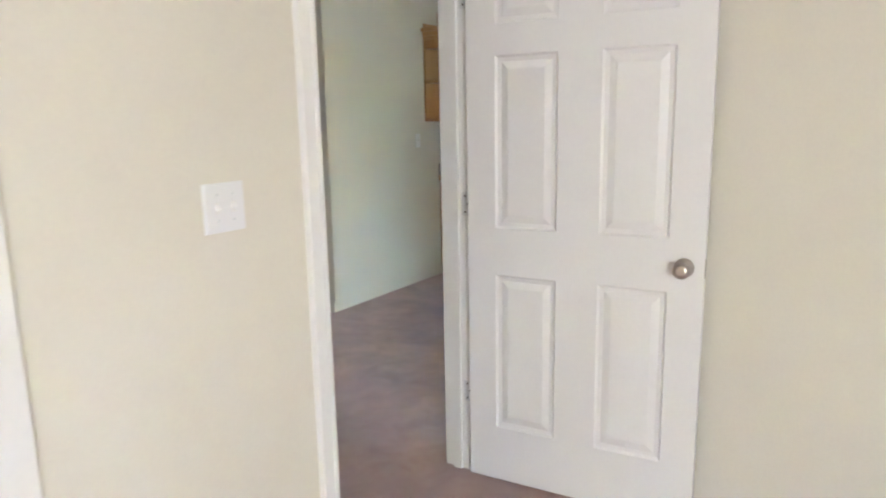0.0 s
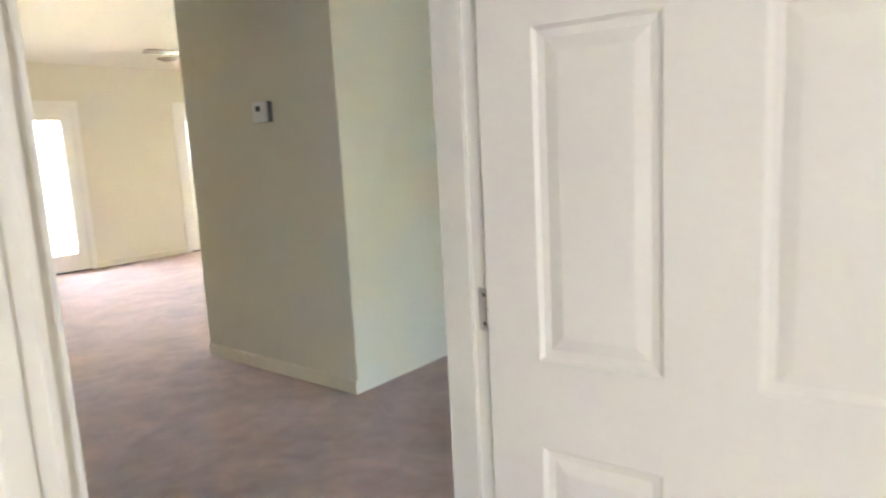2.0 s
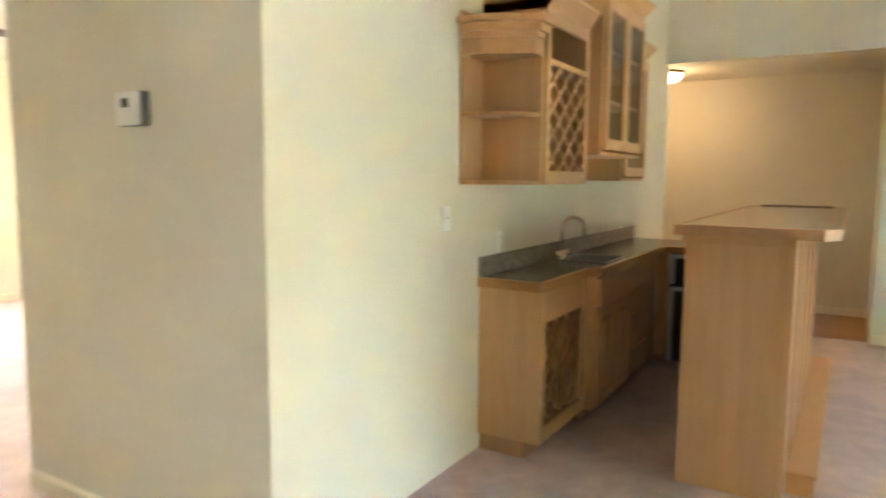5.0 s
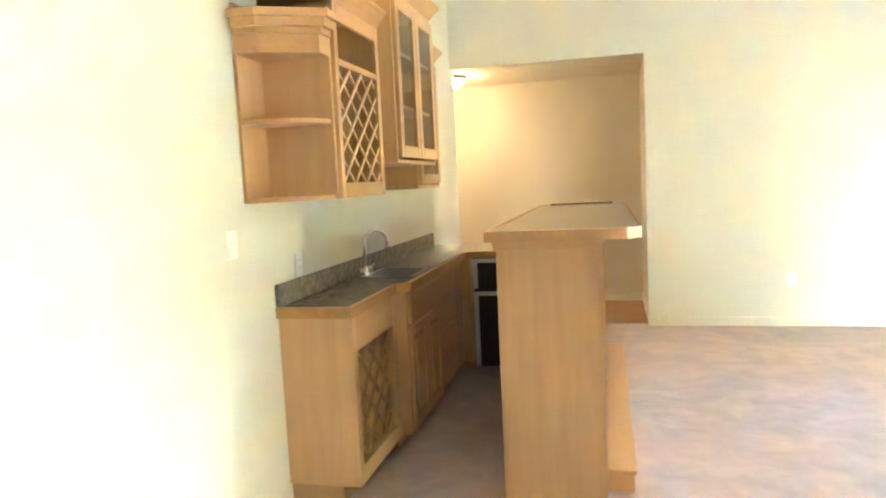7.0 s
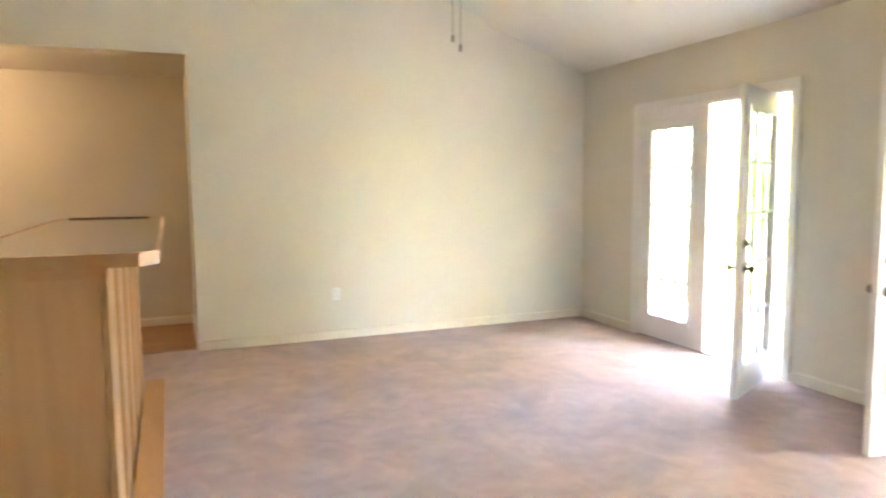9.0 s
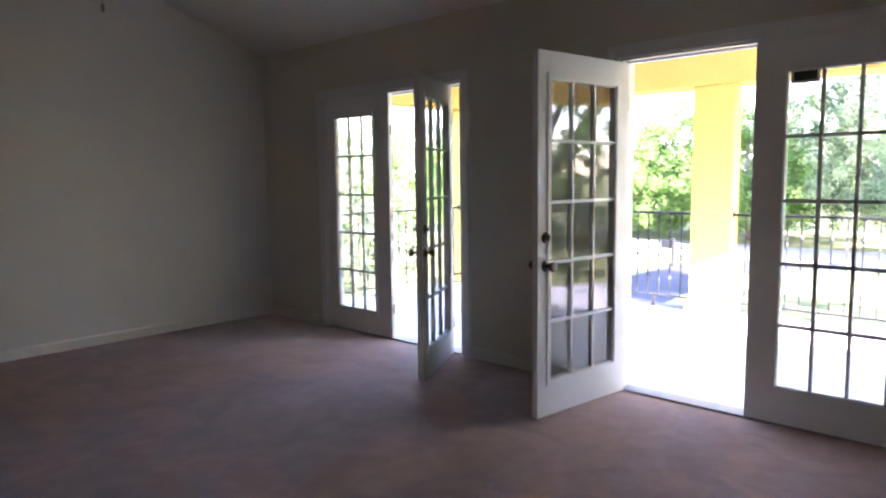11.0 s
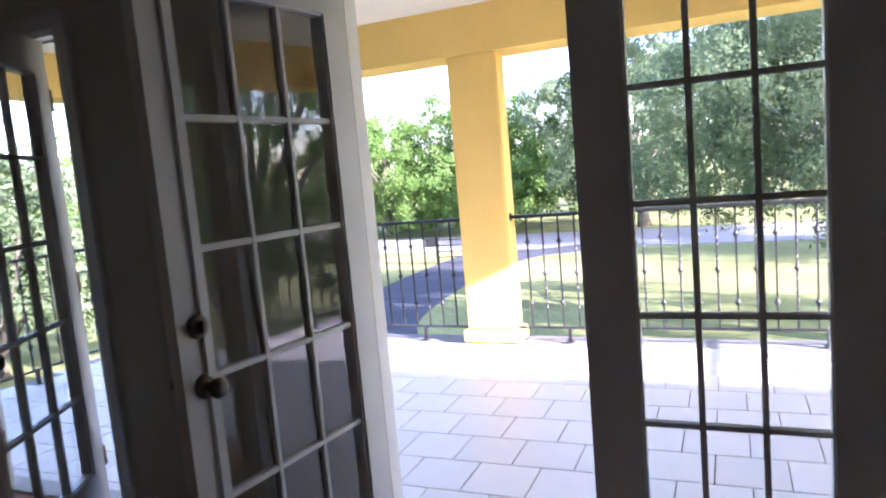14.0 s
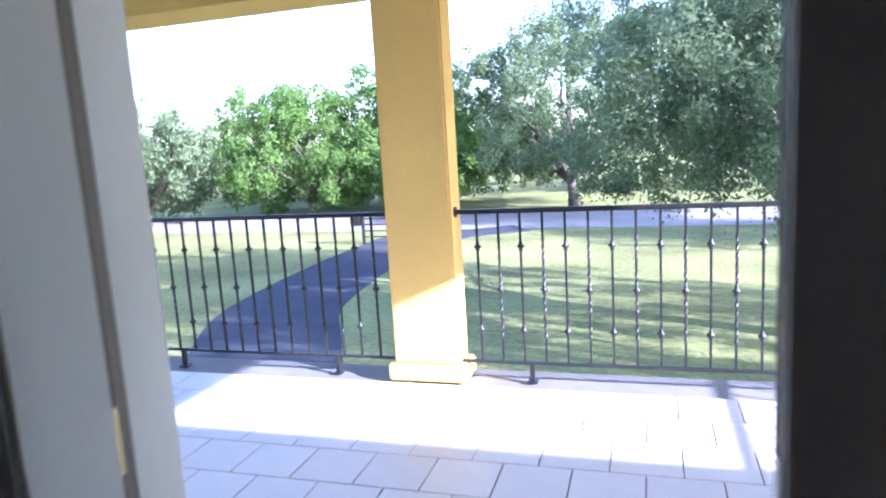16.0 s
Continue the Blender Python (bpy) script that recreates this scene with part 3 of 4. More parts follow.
# the farther pair
leaf = lite_door("door_5", "white fifteen-pane french door standing open", pose(2.775, -5.713, 0, 0, 0, 117), 0.80, H, 3, 5, (0.118, 0.70, 0.215, 1.895), BRONZE, 0.738)
for z in (0.25, 1.03, 1.80):
    hinge(leaf, -0.004, 0.004, z, BRASS)
leaf = lite_door("door_6", "white fifteen-pane french door, shut", pose(3.478, -5.714, 0, 0, 0, 0), 0.84, 2.0565, 3, 5, (0.2, 0.697, 0.215, 1.895), BRONZE)
for z0, z1 in ((0.845, 0.90), (1.0, 1.06), (1.72, 1.80), (0.22, 0.30)):
    part("strike_plate", box(-0.0015, 0.001, -0.031, -0.012, z0, z1), BRONZE, leaf, "dark strike plate in the door edge")
# the far room's pair, both shut
G = (0.135, 0.655, 0.235, 1.945)
lite_door("door_7", "white full-glass french door, shut", pose(0.546, NORTH + 0.045, 0.0, 0, 0, 0), 0.785, 2.0965, 1, 1, G, NICKEL, 0.065)
lite_door("door_8", "white full-glass french door, shut", pose(-0.24, NORTH + 0.045, 0.0, 0, 0, 0), 0.783, 2.0965, 1, 1, G, NICKEL)
casing("trim", "x", F4[0], F4[1], F4[3], NORTH, -1, w=0.07)
jamb("x", F4[0], F4[1], NORTH - 0.003, NORTH + 0.153, F4[3])
structure("threshold", box(F4[0], F4[1], NORTH - 0.02, NORTH + 0.2, -0.04, 0.014, 0.004), BLACK, "dark metal door threshold", "threshold")
G4 = (0.12, 0.62, 0.235, 1.945)
lite_door("door_9", "white full-glass french door, shut", pose(2.819, NORTH + 0.045, 0.0, 0, 0, 0), 0.74, 2.0965, 1, 1, G4, NICKEL)
lite_door("door_10", "white full-glass french door, shut", pose(3.561, NORTH + 0.045, 0.0, 0, 0, 0), 0.74, 2.0965, 1, 1, G4, NICKEL, 0.06)
structure("strike_plate", box(-2.2925, -2.2905, -2.02, -1.99, 0.89, 0.95), NICKEL, "metal strike plate in the door frame", "strike plate")


for x0, x1 in ((F2[1] - 0.030, F2[1] - 0.018), (F1[0] + 0.018, F1[0] + 0.030)):
    structure("weatherstrip", box(x0, x1, SOUTH - 0.0535, SOUTH - 0.030, 0.015, 2.05, 0.002), STRIP, "tan rubber weatherstrip along the door frame", "weatherstrip")


# ---- outdoors ----
DECK, GROUND = -0.07, -3.0
structure("ground", box(-900, 900, -900, 900, GROUND - 0.5, GROUND), GRASS, "dry mown lawn with shaded green patches", "lawn")
structure("balcony_slab", box(-2.4, 5.65, -9.1, SOUTH - 0.151, DECK - 0.45, DECK - 0.012), GROUT, "concrete balcony slab with grout", "balcony")
structure("house_wall", box(-6.4, 6.8, SOUTH - 0.152, 7.0, GROUND, -0.201), STUCCO, "yellow stucco storey below", "wall")
structure("balcony_ceiling", box(-2.27, 5.65, -9.19, SOUTH - 0.151, 2.62, 2.80), SOFFIT, "cream plastered balcony ceiling", "ceiling")
structure("balcony_beam", box(-2.27, 5.65, -9.19, -8.78, 2.255, 2.619), STUCCO, "yellow stucco beam over the balcony", "beam")
structure("balcony_beam", box(5.33, 5.65, -8.779, SOUTH - 0.151, 2.255, 2.618), STUCCO, "yellow stucco beam over the balcony", "beam")
structure("balcony_beam", box(-2.28, -1.93, -8.779, SOUTH - 0.151, 2.255, 2.618), STUCCO, "yellow stucco beam over the balcony", "beam")
# out of view; deep north eave added to dim the far room
structure("roof", prism([(-10.2, 3.05), (-10.2, 3.25), (0.35, 5.7), (8.4, 2.75), (8.4, 2.55), (0.35, 5.5)], "x", -2.7, 7.0), SOFFIT, "unseen roof over the house, north eave lengthened for shade", "roof")
# unseen, added: the eave casts the straight shade edge on the tiles
structure("sun_block_roof", prism([(-5.95, 2.44), (-5.95, 2.51), (0.35, 5.19), (8.4, 2.65), (8.4, 2.55), (0.35, 5.09)], "x", -6.8, -2.701), SOFFIT, "unseen low roof whose eave sets the balcony's shade edge", "roof")
# unseen gable, added to keep sun out from under the wing roof
structure("sun_block_gable", prism([(-5.7, 2.505), (6.83, 2.505), (6.83, 3.0), (0.35, 5.07), (-5.7, 2.53)], "x", -6.36, -6.21), STUCCO, "unseen stucco gable that stops sun passing under the roof", "wall")


def column(x):
    c = thing("column", "yellow stucco balcony column on a low plinth", "column", pose(x, -8.92, DECK), "balcony columns")
    part("shaft", box(-0.205, 0.205, -0.1, 0.11, 0.11, 2.33, 0.012), STUCCO, c)
    part("plinth", box(-0.245, 0.245, -0.13, 0.13, 0.0, 0.11, 0.012), STUCCO, c)


for x in (2.015, 5.42):
    column(x)


def spindle(kind):
    """A square iron bar with forged knuckles and, for one kind, a twisted length."""
    bm = bmesh.new()
    h, w = 0.885, 0.0065
    n = 40 if kind == "twist" else 2
    rings = []
    for i in range(n + 1):
        z = h * i / n
        a = math.radians(45) + (0 if kind != "twist" else max(0.0, min(1.0, (z - 0.13) / 0.62)) * math.pi * 6)
        rings.append([bm.verts.new((w * 1.414 * math.cos(a + k * math.pi / 2), w * 1.414 * math.sin(a + k * math.pi / 2), z)) for k in range(4)])
    for a, b in zip(rings, rings[1:]):
        for k in range(4):
            bm.faces.new((a[k], a[(k + 1) % 4], b[(k + 1) % 4], b[k]))
    return bm


def knuckle():
    return lathe([(0.007, -0.03), (0.013, -0.022), (0.010, -0.014), (0.022, -0.004), (0.022, 0.004), (0.010, 0.014), (0.013, 0.022), (0.007, 0.03)], 8)


def mesh_of(name, bm, material):
    me = bpy.data.meshes.new(name)
    bm.to_mesh(me)
    bm.free()
    me.materials.append(material)
    return me


BAR, TWIST, KNUCKLE = mesh_of("spindle", spindle("plain"), IRON), mesh_of("spindle_twisted", spindle("twist"), IRON), mesh_of("knuckle", knuckle(), IRON)


def railing(m, length, feet):
    """An iron rail along local x, standing on the deck."""
    r = thing("balcony_railing", "black wrought iron railing with forged knuckles", "railing", m, "balcony railings")
    part("top_rail", box(0, length, -0.022, 0.022, 1.010, 1.036, 0.006), IRON, r)
    part("bottom_rail", box(0, length, -0.012, 0.012, 0.108, 0.126, 0.003), IRON, r)
    for x in feet:
        part("foot", join(box(x - 0.013, x + 0.013, -0.013, 0.013, 0.0, 0.109), box(x - 0.03, x + 0.03, -0.03, 0.03, 0.0, 0.008)), IRON, r)
    n = max(2, round(length / 0.127))
    for i in range(1, n):
        x = i * length / n
        sp = new("spindle", TWIST if i % 2 else BAR)
        sp.parent, sp.location = r, (x, 0, 0.126)
        for z in ((0.434,) if i % 2 else (0.19, 0.69)):
            k = new("knuckle", KNUCKLE)
            k.parent, k.location = sp, (0, 0, z)
    for x in (0.0, length):
        part("end_collar", lathe([(0.0, -0.012), (0.032, -0.01), (0.032, 0.01), (0.0, 0.012)], 12, pose(x, 0, 1.023, 0, 90, 0)), IRON, r)


railing(pose(2.22, -8.89, DECK), 2.995, (0.425, 1.6, 2.6))
railing(pose(-2.15, -8.89, DECK), 3.96, (0.5, 1.73, 3.535))
railing(pose(-2.15, -8.85, DECK, 0, 0, 90), 2.98, (0.5, 1.5, 2.5))
railing(pose(5.42, -8.80, DECK, 0, 0, 90), 2.93, (0.5, 1.5, 2.5))


def ribbon(name, pts, width, z, material, label, category):
    """A strip of paving that follows a smooth line on the ground."""
    bm = bmesh.new()
    P = [Vector((*p, 0)) for p in pts]
    line = []
    for i in range(len(P) - 1):
        a, b, c, d = P[max(i - 1, 0)], P[i], P[i + 1], P[min(i + 2, len(P) - 1)]
        for k in range(8):
            s = k / 8
            line.append(0.5 * (2 * b + (c - a) * s + (2 * a - 5 * b + 4 * c - d) * s * s + (3 * b - a - 3 * c + d) * s ** 3))
    line.append(P[-1])
    rows = []
    for i, p in enumerate(line):
        d = (line[min(i + 1, len(line) - 1)] - line[max(i - 1, 0)]).normalized()
        s = Vector((-d.y, d.x, 0)) * width / 2
        rows.append([bm.verts.new((p + s).xy.to_3d() + Vector((0, 0, z))), bm.verts.new((p - s).xy.to_3d() + Vector((0, 0, z))),
                     bm.verts.new((p + s).xy.to_3d() + Vector((0, 0, z - 0.1))), bm.verts.new((p - s).xy.to_3d() + Vector((0, 0, z - 0.1)))])
    for a, b in zip(rows, rows[1:]):
        for i, j in ((0, 1), (2, 0), (1, 3)):
            bm.faces.new((a[i], a[j], b[j], b[i]))
    bmesh.ops.recalc_face_normals(bm, faces=bm.faces[:])
    return structure(name, bm, material, label, category)


ribbon("driveway", [(5.2, -10.2), (6.9, -13.6), (9.0, -17.9), (10.3, -20.6), (10.85, -23.2), (11.2, -27.2), (11.3, -32.0), (11.0, -38.0)], 3.4, GROUND + 0.02, ASPHALT, "dark asphalt driveway curving across the lawn", "driveway")
# apron strip; its dark colour stands for a shadow at the road
ribbon("driveway", [(10.4, -32.6), (9.3, -35.2), (6.6, -37.0)], 2.4, GROUND + 0.034, ASPHALT, "driveway apron at the road, coloured dark for a shadow", "driveway")
ribbon("road", [(-160, -44), (-60, -41), (0, -40.5), (30, -41.5), (90, -44), (170, -46)], 7.4, GROUND + 0.024, ROAD, "pale sunlit road beyond the gate", "road")

# ---- trees ----
def crown_mesh(rng, blobs, leaves, size, clump=45):
    """Leaves scattered in clumps over the outer part of several uneven lobes."""
    n = leaves
    w = np.array([b[3] * b[4] * b[5] for b in blobs]) ** 0.67
    pick = rng.choice(len(blobs), n, p=w / w.sum())
    B = np.array(blobs)[pick]
    clumps = {}
    cen = np.zeros((n, 3))
    for i in range(len(blobs)):
        mine = np.where(pick == i)[0]
        k = max(12, len(mine) // clump)
        d = rng.normal(size=(k, 3))
        d /= np.linalg.norm(d, axis=1)[:, None]
        d *= (rng.uniform(0.35, 1.08, k) ** 0.6)[:, None]
        c = d[rng.integers(0, k, len(mine))]
        cen[mine] = np.array(blobs[i][:3]) + c * np.array(blobs[i][3:6]) + rng.normal(size=(len(mine), 3)) * 0.085 * np.mean(blobs[i][3:6])
    out = cen - B[:, :3]
    out /= np.linalg.norm(out, axis=1)[:, None] + 1e-6
    a = rng.normal(size=(n, 3)) * 0.55 + out * 0.8 + np.array([0, 0, 0.35])
    a /= np.linalg.norm(a, axis=1)[:, None]
    u = np.cross(a, rng.normal(size=(n, 3)))
    u /= np.linalg.norm(u, axis=1)[:, None]
    v = np.cross(a, u)
    s = size * rng.uniform(0.6, 1.35, n)[:, None]
    verts = np.stack([cen - u * s, cen + v * s * 0.45 + a * s * 0.12, cen + u * s, cen - v * s * 0.45 + a * s * 0.12], 1).reshape(-1, 3)
    faces = np.arange(4 * n).reshape(-1, 4)
    me = bpy.data.meshes.new("crown")
    me.from_pydata(verts.tolist(), [], faces.tolist())
    return me


def tree(seed, x, y, height, radius, material, leaves, size=0.13, label="", lobes=9, low_crown=0.35, lean=0.0, bark=None, clump=45, lobe=1.0):
    bark = bark or BARK
    rng = np.random.default_rng(seed)
    t = thing("tree", label or "live oak with a broad uneven green crown", "tree", pose(x, y, GROUND - 0.05))
    fork = height * low_crown * 0.75
    bend = rng.normal(size=2) * 0.15 * fork
    tr = height * 0.022 + 0.05
    trunk = tube([(0, 0, 0), (bend[0] * 0.4 + lean * 0.4, bend[1] * 0.4, fork * 0.5), (bend[0] + lean, bend[1], fork), (bend[0] * 1.6 + lean * 1.5, bend[1] * 1.5, height * 0.7)], [tr * 1.35, tr, tr * 0.85, tr * 0.25], 10)
    blobs, limbs = [], []
    for i in range(lobes):
        a = 2 * math.pi * i / lobes + rng.uniform(-0.4, 0.4)
        rr = radius * rng.uniform(0.38, 0.72)
        bz = height * rng.uniform(low_crown + 0.05, 0.80)
        c = (bend[0] + lean + rr * math.cos(a), bend[1] + rr * math.sin(a), bz)
        r = radius * rng.uniform(0.34, 0.55) * lobe
        blobs.append((*c, r, r, r * rng.uniform(0.55, 0.85)))
        limbs.append(tube([(bend[0] + lean, bend[1], fork * rng.uniform(0.8, 1.0)), (bend[0] + lean + 0.45 * rr * math.cos(a + 0.25), bend[1] + 0.45 * rr * math.sin(a + 0.25), (fork + bz) / 2 + 0.2), c], [tr * 0.55, tr * 0.32, tr * 0.08], 7))
    blobs.append((bend[0] + lean, bend[1], height * 0.80, radius * 0.5, radius * 0.5, height * 0.2))
    part("trunk", trunk, bark, t)
    for lb in limbs:
        part("limb", lb, bark, t)
    me = crown_mesh(rng, blobs, leaves, size, clump)
    me.materials.append(material)
    c = new("crown", me)
    c.parent = t
    return t


tree(3, -3.3, -19.6, 10.8, 5.6, LEAF_B, 190000, 0.048, "large pale-barked live oak with drooping grey-green crown", 16, 0.3, 0.0, PALE_BARK, 190, 0.82)
tree(14, 5.0, -46.0, 12.5, 7.2, LEAF_B, 60000, 0.11, "grey-green oak beyond the road", 12, 0.18, 0.0, None, 90, 0.85)
tree(5, 23.0, -47.0, 8.9, 7.4, LEAF_A, 70000, 0.11, "bright green broad-crowned oak", 13, 0.12, 0.0, None, 80, 0.88)
tree(6, 14.6, -48.5, 10.0, 6.2, LEAF_A, 40000, 0.13, "bright green broad-crowned oak", 10, 0.14)
tree(7, 31.5, -41.0, 8.0, 6.0, LEAF_B, 30000, 0.13, "grey-green oak beside the lawn", 9, 0.15)
tree(8, -13.0, -33.0, 12.5, 7.0, LEAF_B, 40000, 0.12, "large live oak beside the lawn", 10, 0.22)
tree(9, 18.0, -15.0, 6.2, 4.4, LEAF_B, 30000, 0.09, "green tree close to the house", 9, 0.12)
tree(10, 26.0, -25.0, 7.5, 5.2, LEAF_A, 26000, 0.11, "green tree beside the lawn", 8, 0.16)
tree(11, -10.6, -13.4, 12.5, 4.9, LEAF_A, 34000, 0.08, "live oak beside the lawn", 15, 0.13, 0.0, None, 90, 0.8)
tree(12, -18.5, -14.0, 11.5, 6.2, LEAF_A, 34000, 0.10, "live oak with low branches beside the lawn", 14, 0.1, 0.0, None, 70)



def far_woods():
    rng = np.random.default_rng(20)
    blobs = []
    for i in range(120):
        x = -130 + i * 2.35 + rng.uniform(-1, 1)
        r = rng.uniform(2.2, 4.2)
        blobs.append((x, -62 + rng.uniform(-8, 8), GROUND + rng.uniform(1.0, 6.0), r, r, r))
    me = crown_mesh(rng, blobs, 110000, 0.24)
    me.materials.append(LEAF_C)
    ob = new("far_woods", me)
    return tagged(ob, "far line of green woods beyond the road", "woods", kind="stuff")


far_woods()


# ---- the bar ----
def ease(bm, r=0.004):
    bmesh.ops.bevel(bm, geom=bm.edges[:], offset=r, segments=2, affect="EDGES", clamp_overlap=True)
    return bm


def lattice(parent, x0, x1, z0, z1, y, dx, dz, w=0.016, t=0.010, material=None):
    """Crossed wooden slats that fill a rectangle facing -y; each slat is cut to the opening."""
    material = material or MAPLE
    slope = dz / dx
    for s, yy in ((1, y), (-1, y + t)):
        k = -30
        while k < 30:
            # line z = z0 + s * slope * (x - x0) + k * dz
            k += 1
            pts = []
            for x in (x0, x1):
                z = (z0 if s > 0 else z0) + s * slope * (x - x0) + k * dz
                pts.append((x, z))
            (xa, za), (xb, zb) = pts

            def clip(xa, za, xb, zb):
                lo, hi = 0.0, 1.0
                for p, d in ((za - z0, zb - za), (z1 - za, za - zb)):
                    if abs(d) < 1e-9:
                        if p < 0:
                            return None
                        continue
                    r = -p / d
                    if d > 0:
                        lo = max(lo, r)
                    else:
                        hi = min(hi, r)
                return (lo, hi) if hi - lo > 0.02 else None

            c = clip(xa, za, xb, zb)
            if not c:
                continue
            A = Vector((xa + (xb - xa) * c[0], 0, za + (zb - za) * c[0]))
            B = Vector((xa + (xb - xa) * c[1], 0, za + (zb - za) * c[1]))
            d = (B - A).normalized()
            n = Vector((-d.z, 0, d.x)) * w / 2
            bm = prism([((A + n).x, (A + n).z), ((A - n).x, (A - n).z), ((B - n).x, (B - n).z), ((B + n).x, (B + n).z)], "y", yy, yy + t)
            part("slat", bm, material, parent)


def framed(parent, name, x0, x1, z0, z1, y, fill, rail=0.055, t=0.02, raised=True):
    """A cabinet door on a front facing -y: stiles, rails and a filling."""
    d = part(name, join(box(x0, x0 + rail, y - t, y, z0, z1, 0.002), box(x1 - rail, x1, y - t, y, z0, z1, 0.002), box(x0 + rail, x1 - rail, y - t, y, z0, z0 + rail, 0.002), box(x0 + rail, x1 - rail, y - t, y, z1 - rail, z1, 0.002)), MAPLE, parent)
    if fill == "glass":
        p = part("pane", box(x0 + rail, x1 - rail, y - t * 0.6, y - t * 0.4, z0 + rail, z1 - rail), GLASS, d)
        p.visible_shadow = False
    else:
        part("door_panel", box(x0 + rail, x1 - rail, y - t * 0.45, y - t * 0.1, z0 + rail, z1 - rail), MAPLE_DARK, d)
        if raised:
            part("raised_field", ease(box(x0 + rail + 0.025, x1 - rail - 0.025, y - t * 0.95, y - t * 0.44, z0 + rail + 0.025, z1 - rail - 0.025), 0.006), MAPLE, d)
    return d


def crown_mould(parent, x0, x1, y0, z0, ends=(True, True)):
    """A stepped and flared cornice along the top of an upper cabinet."""
    steps = [(0.0, 0.0), (0.012, 0.018), (0.02, 0.03), (0.045, 0.062), (0.052, 0.068), (0.052, 0.085)]
    bm = bmesh.new()
    for (o0, h0), (o1, h1) in zip(steps, steps[1:]):
        e0, e1 = (o0 if ends[0] else 0), (o0 if ends[1] else 0)
        f0, f1 = (o1 if ends[0] else 0), (o1 if ends[1] else 0)
        lo = [bm.verts.new(p) for p in ((x0 - e0, -0.002, z0 + h0), (x0 - e0, y0 - o0, z0 + h0), (x1 + e1, y0 - o0, z0 + h0), (x1 + e1, -0.002, z0 + h0))]
        hi = [bm.verts.new(p) for p in ((x0 - f0, -0.002, z0 + h1), (x0 - f0, y0 - o1, z0 + h1), (x1 + f1, y0 - o1, z0 + h1), (x1 + f1, -0.002, z0 + h1))]
        for i in range(4):
            j = (i + 1) % 4
            bm.faces.new((lo[i], lo[j], hi[j], hi[i]))
    f0, f1 = (0.052 if ends[0] else 0), (0.052 if ends[1] else 0)
    bm.faces.new([bm.verts.new(p) for p in ((x0 - f0, -0.002, z0 + 0.085), (x0 - f0, y0 - 0.052, z0 + 0.085), (x1 + f1, y0 - 0.052, z0 + 0.085), (x1 + f1, -0.002, z0 + 0.085))])
    bmesh.ops.remove_doubles(bm, verts=bm.verts[:], dist=1e-5)
    bmesh.ops.recalc_face_normals(bm, faces=bm.faces[:])
    return part("cornice", bm, MAPLE_X, parent, "stepped maple cornice")


def carcass(c, x0, x1, y0, z0, z1, t=0.018, shelves=(), bottom=True):
    part("side", box(x0, x0 + t, y0, -0.002, z0, z1), MAPLE, c)
    part("side", box(x1 - t, x1, y0, -0.002, z0, z1), MAPLE, c)
    part("back", box(x0 + t, x1 - t, -0.010, -0.002, z0, z1), MAPLE_DARK, c)
    part("top", box(x0 + t, x1 - t, y0, -0.010, z1 - t, z1), MAPLE_X, c)
    if bottom:
        part("bottom", box(x0 + t, x1 - t, y0, -0.010, z0, z0 + t), MAPLE_X, c)
    for z in shelves:
        part("shelf", box(x0 + t, x1 - t, y0 + 0.02, -0.010, z, z + t), MAPLE_X, c)


# corner shelf unit at the open end of the uppers
c = thing("corner_shelf", "open maple corner shelf with rounded shelves, hung on the wall", "wall shelf")
X0, X1, YF = 1.25, 1.474, -0.33
part("back", box(X0, X1 - 0.018, -0.016, -0.002, 1.384, 2.19), MAPLE, c)
part("side", box(X1 - 0.018, X1, YF, -0.002, 1.384, 2.19), MAPLE, c)


def quarter(z0, z1, over=0.0):
    pts = [(X1 - 0.018, -0.016), (X0, -0.016), (X0, -0.075)]
    for i in range(9):
        a = math.pi / 2 * i / 8
        pts.append((X1 - 0.018 - (X1 - 0.018 - X0 - 0.004) * math.cos(a), -0.075 + (YF + 0.085) * math.sin(a)))
    pts.append((X1 - 0.018, YF + 0.01))
    return prism(pts, "z", z0, z1)


for z in (1.384, 1.705):
    part("shelf", quarter(z, z + 0.018), MAPLE_X, c, "rounded maple shelf")
pts = [(X1 - 0.018, -0.016), (X0, -0.016), (X0, -0.11), (X0 + 0.11, YF), (X1 - 0.018, YF)]
part("top", prism(pts, "z", 1.985, 2.06), MAPLE_X, c)
for k, (o, z0, z1) in enumerate(((0.014, 2.06, 2.085), (0.034, 2.085, 2.12), (0.055, 2.12, 2.15))):
    part("cornice", prism([(X1 - 0.018, -0.016), (X0 - o, -0.016), (X0 - o, -0.11 - o * 0.4), (X0 + 0.11 - o * 0.4, YF - o), (X1 - 0.018, YF - o)], "z", z0, z1), MAPLE_X, c)
# wine rack upper
c = thing("wine_rack_cabinet", "maple wall cabinet with open cubby over a lattice wine rack", "wall cabinet")
carcass(c, 1.476, 2.06, YF, 1.385, 2.26)
for b in ((1.476, 1.516, 1.385, 2.26), (2.012, 2.06, 1.385, 2.26), (1.516, 2.012, 1.385, 1.452), (1.516, 2.012, 2.145, 2.26), (1.516, 2.012, 1.957, 1.985)):
    part("face_frame", box(b[0], b[1], YF - 0.018, YF, b[2], b[3], 0.0015), MAPLE if b[1] - b[0] < 0.1 else MAPLE_X, c)
part("shelf", box(1.494, 2.042, YF, -0.010, 1.96, 1.978), MAPLE_X, c)
lattice(c, 1.516, 2.012, 1.452, 1.957, YF - 0.012, 0.150, 0.126, 0.014, 0.008)
crown_mould(c, 1.476, 2.06, YF - 0.018, 2.215, (False, False))
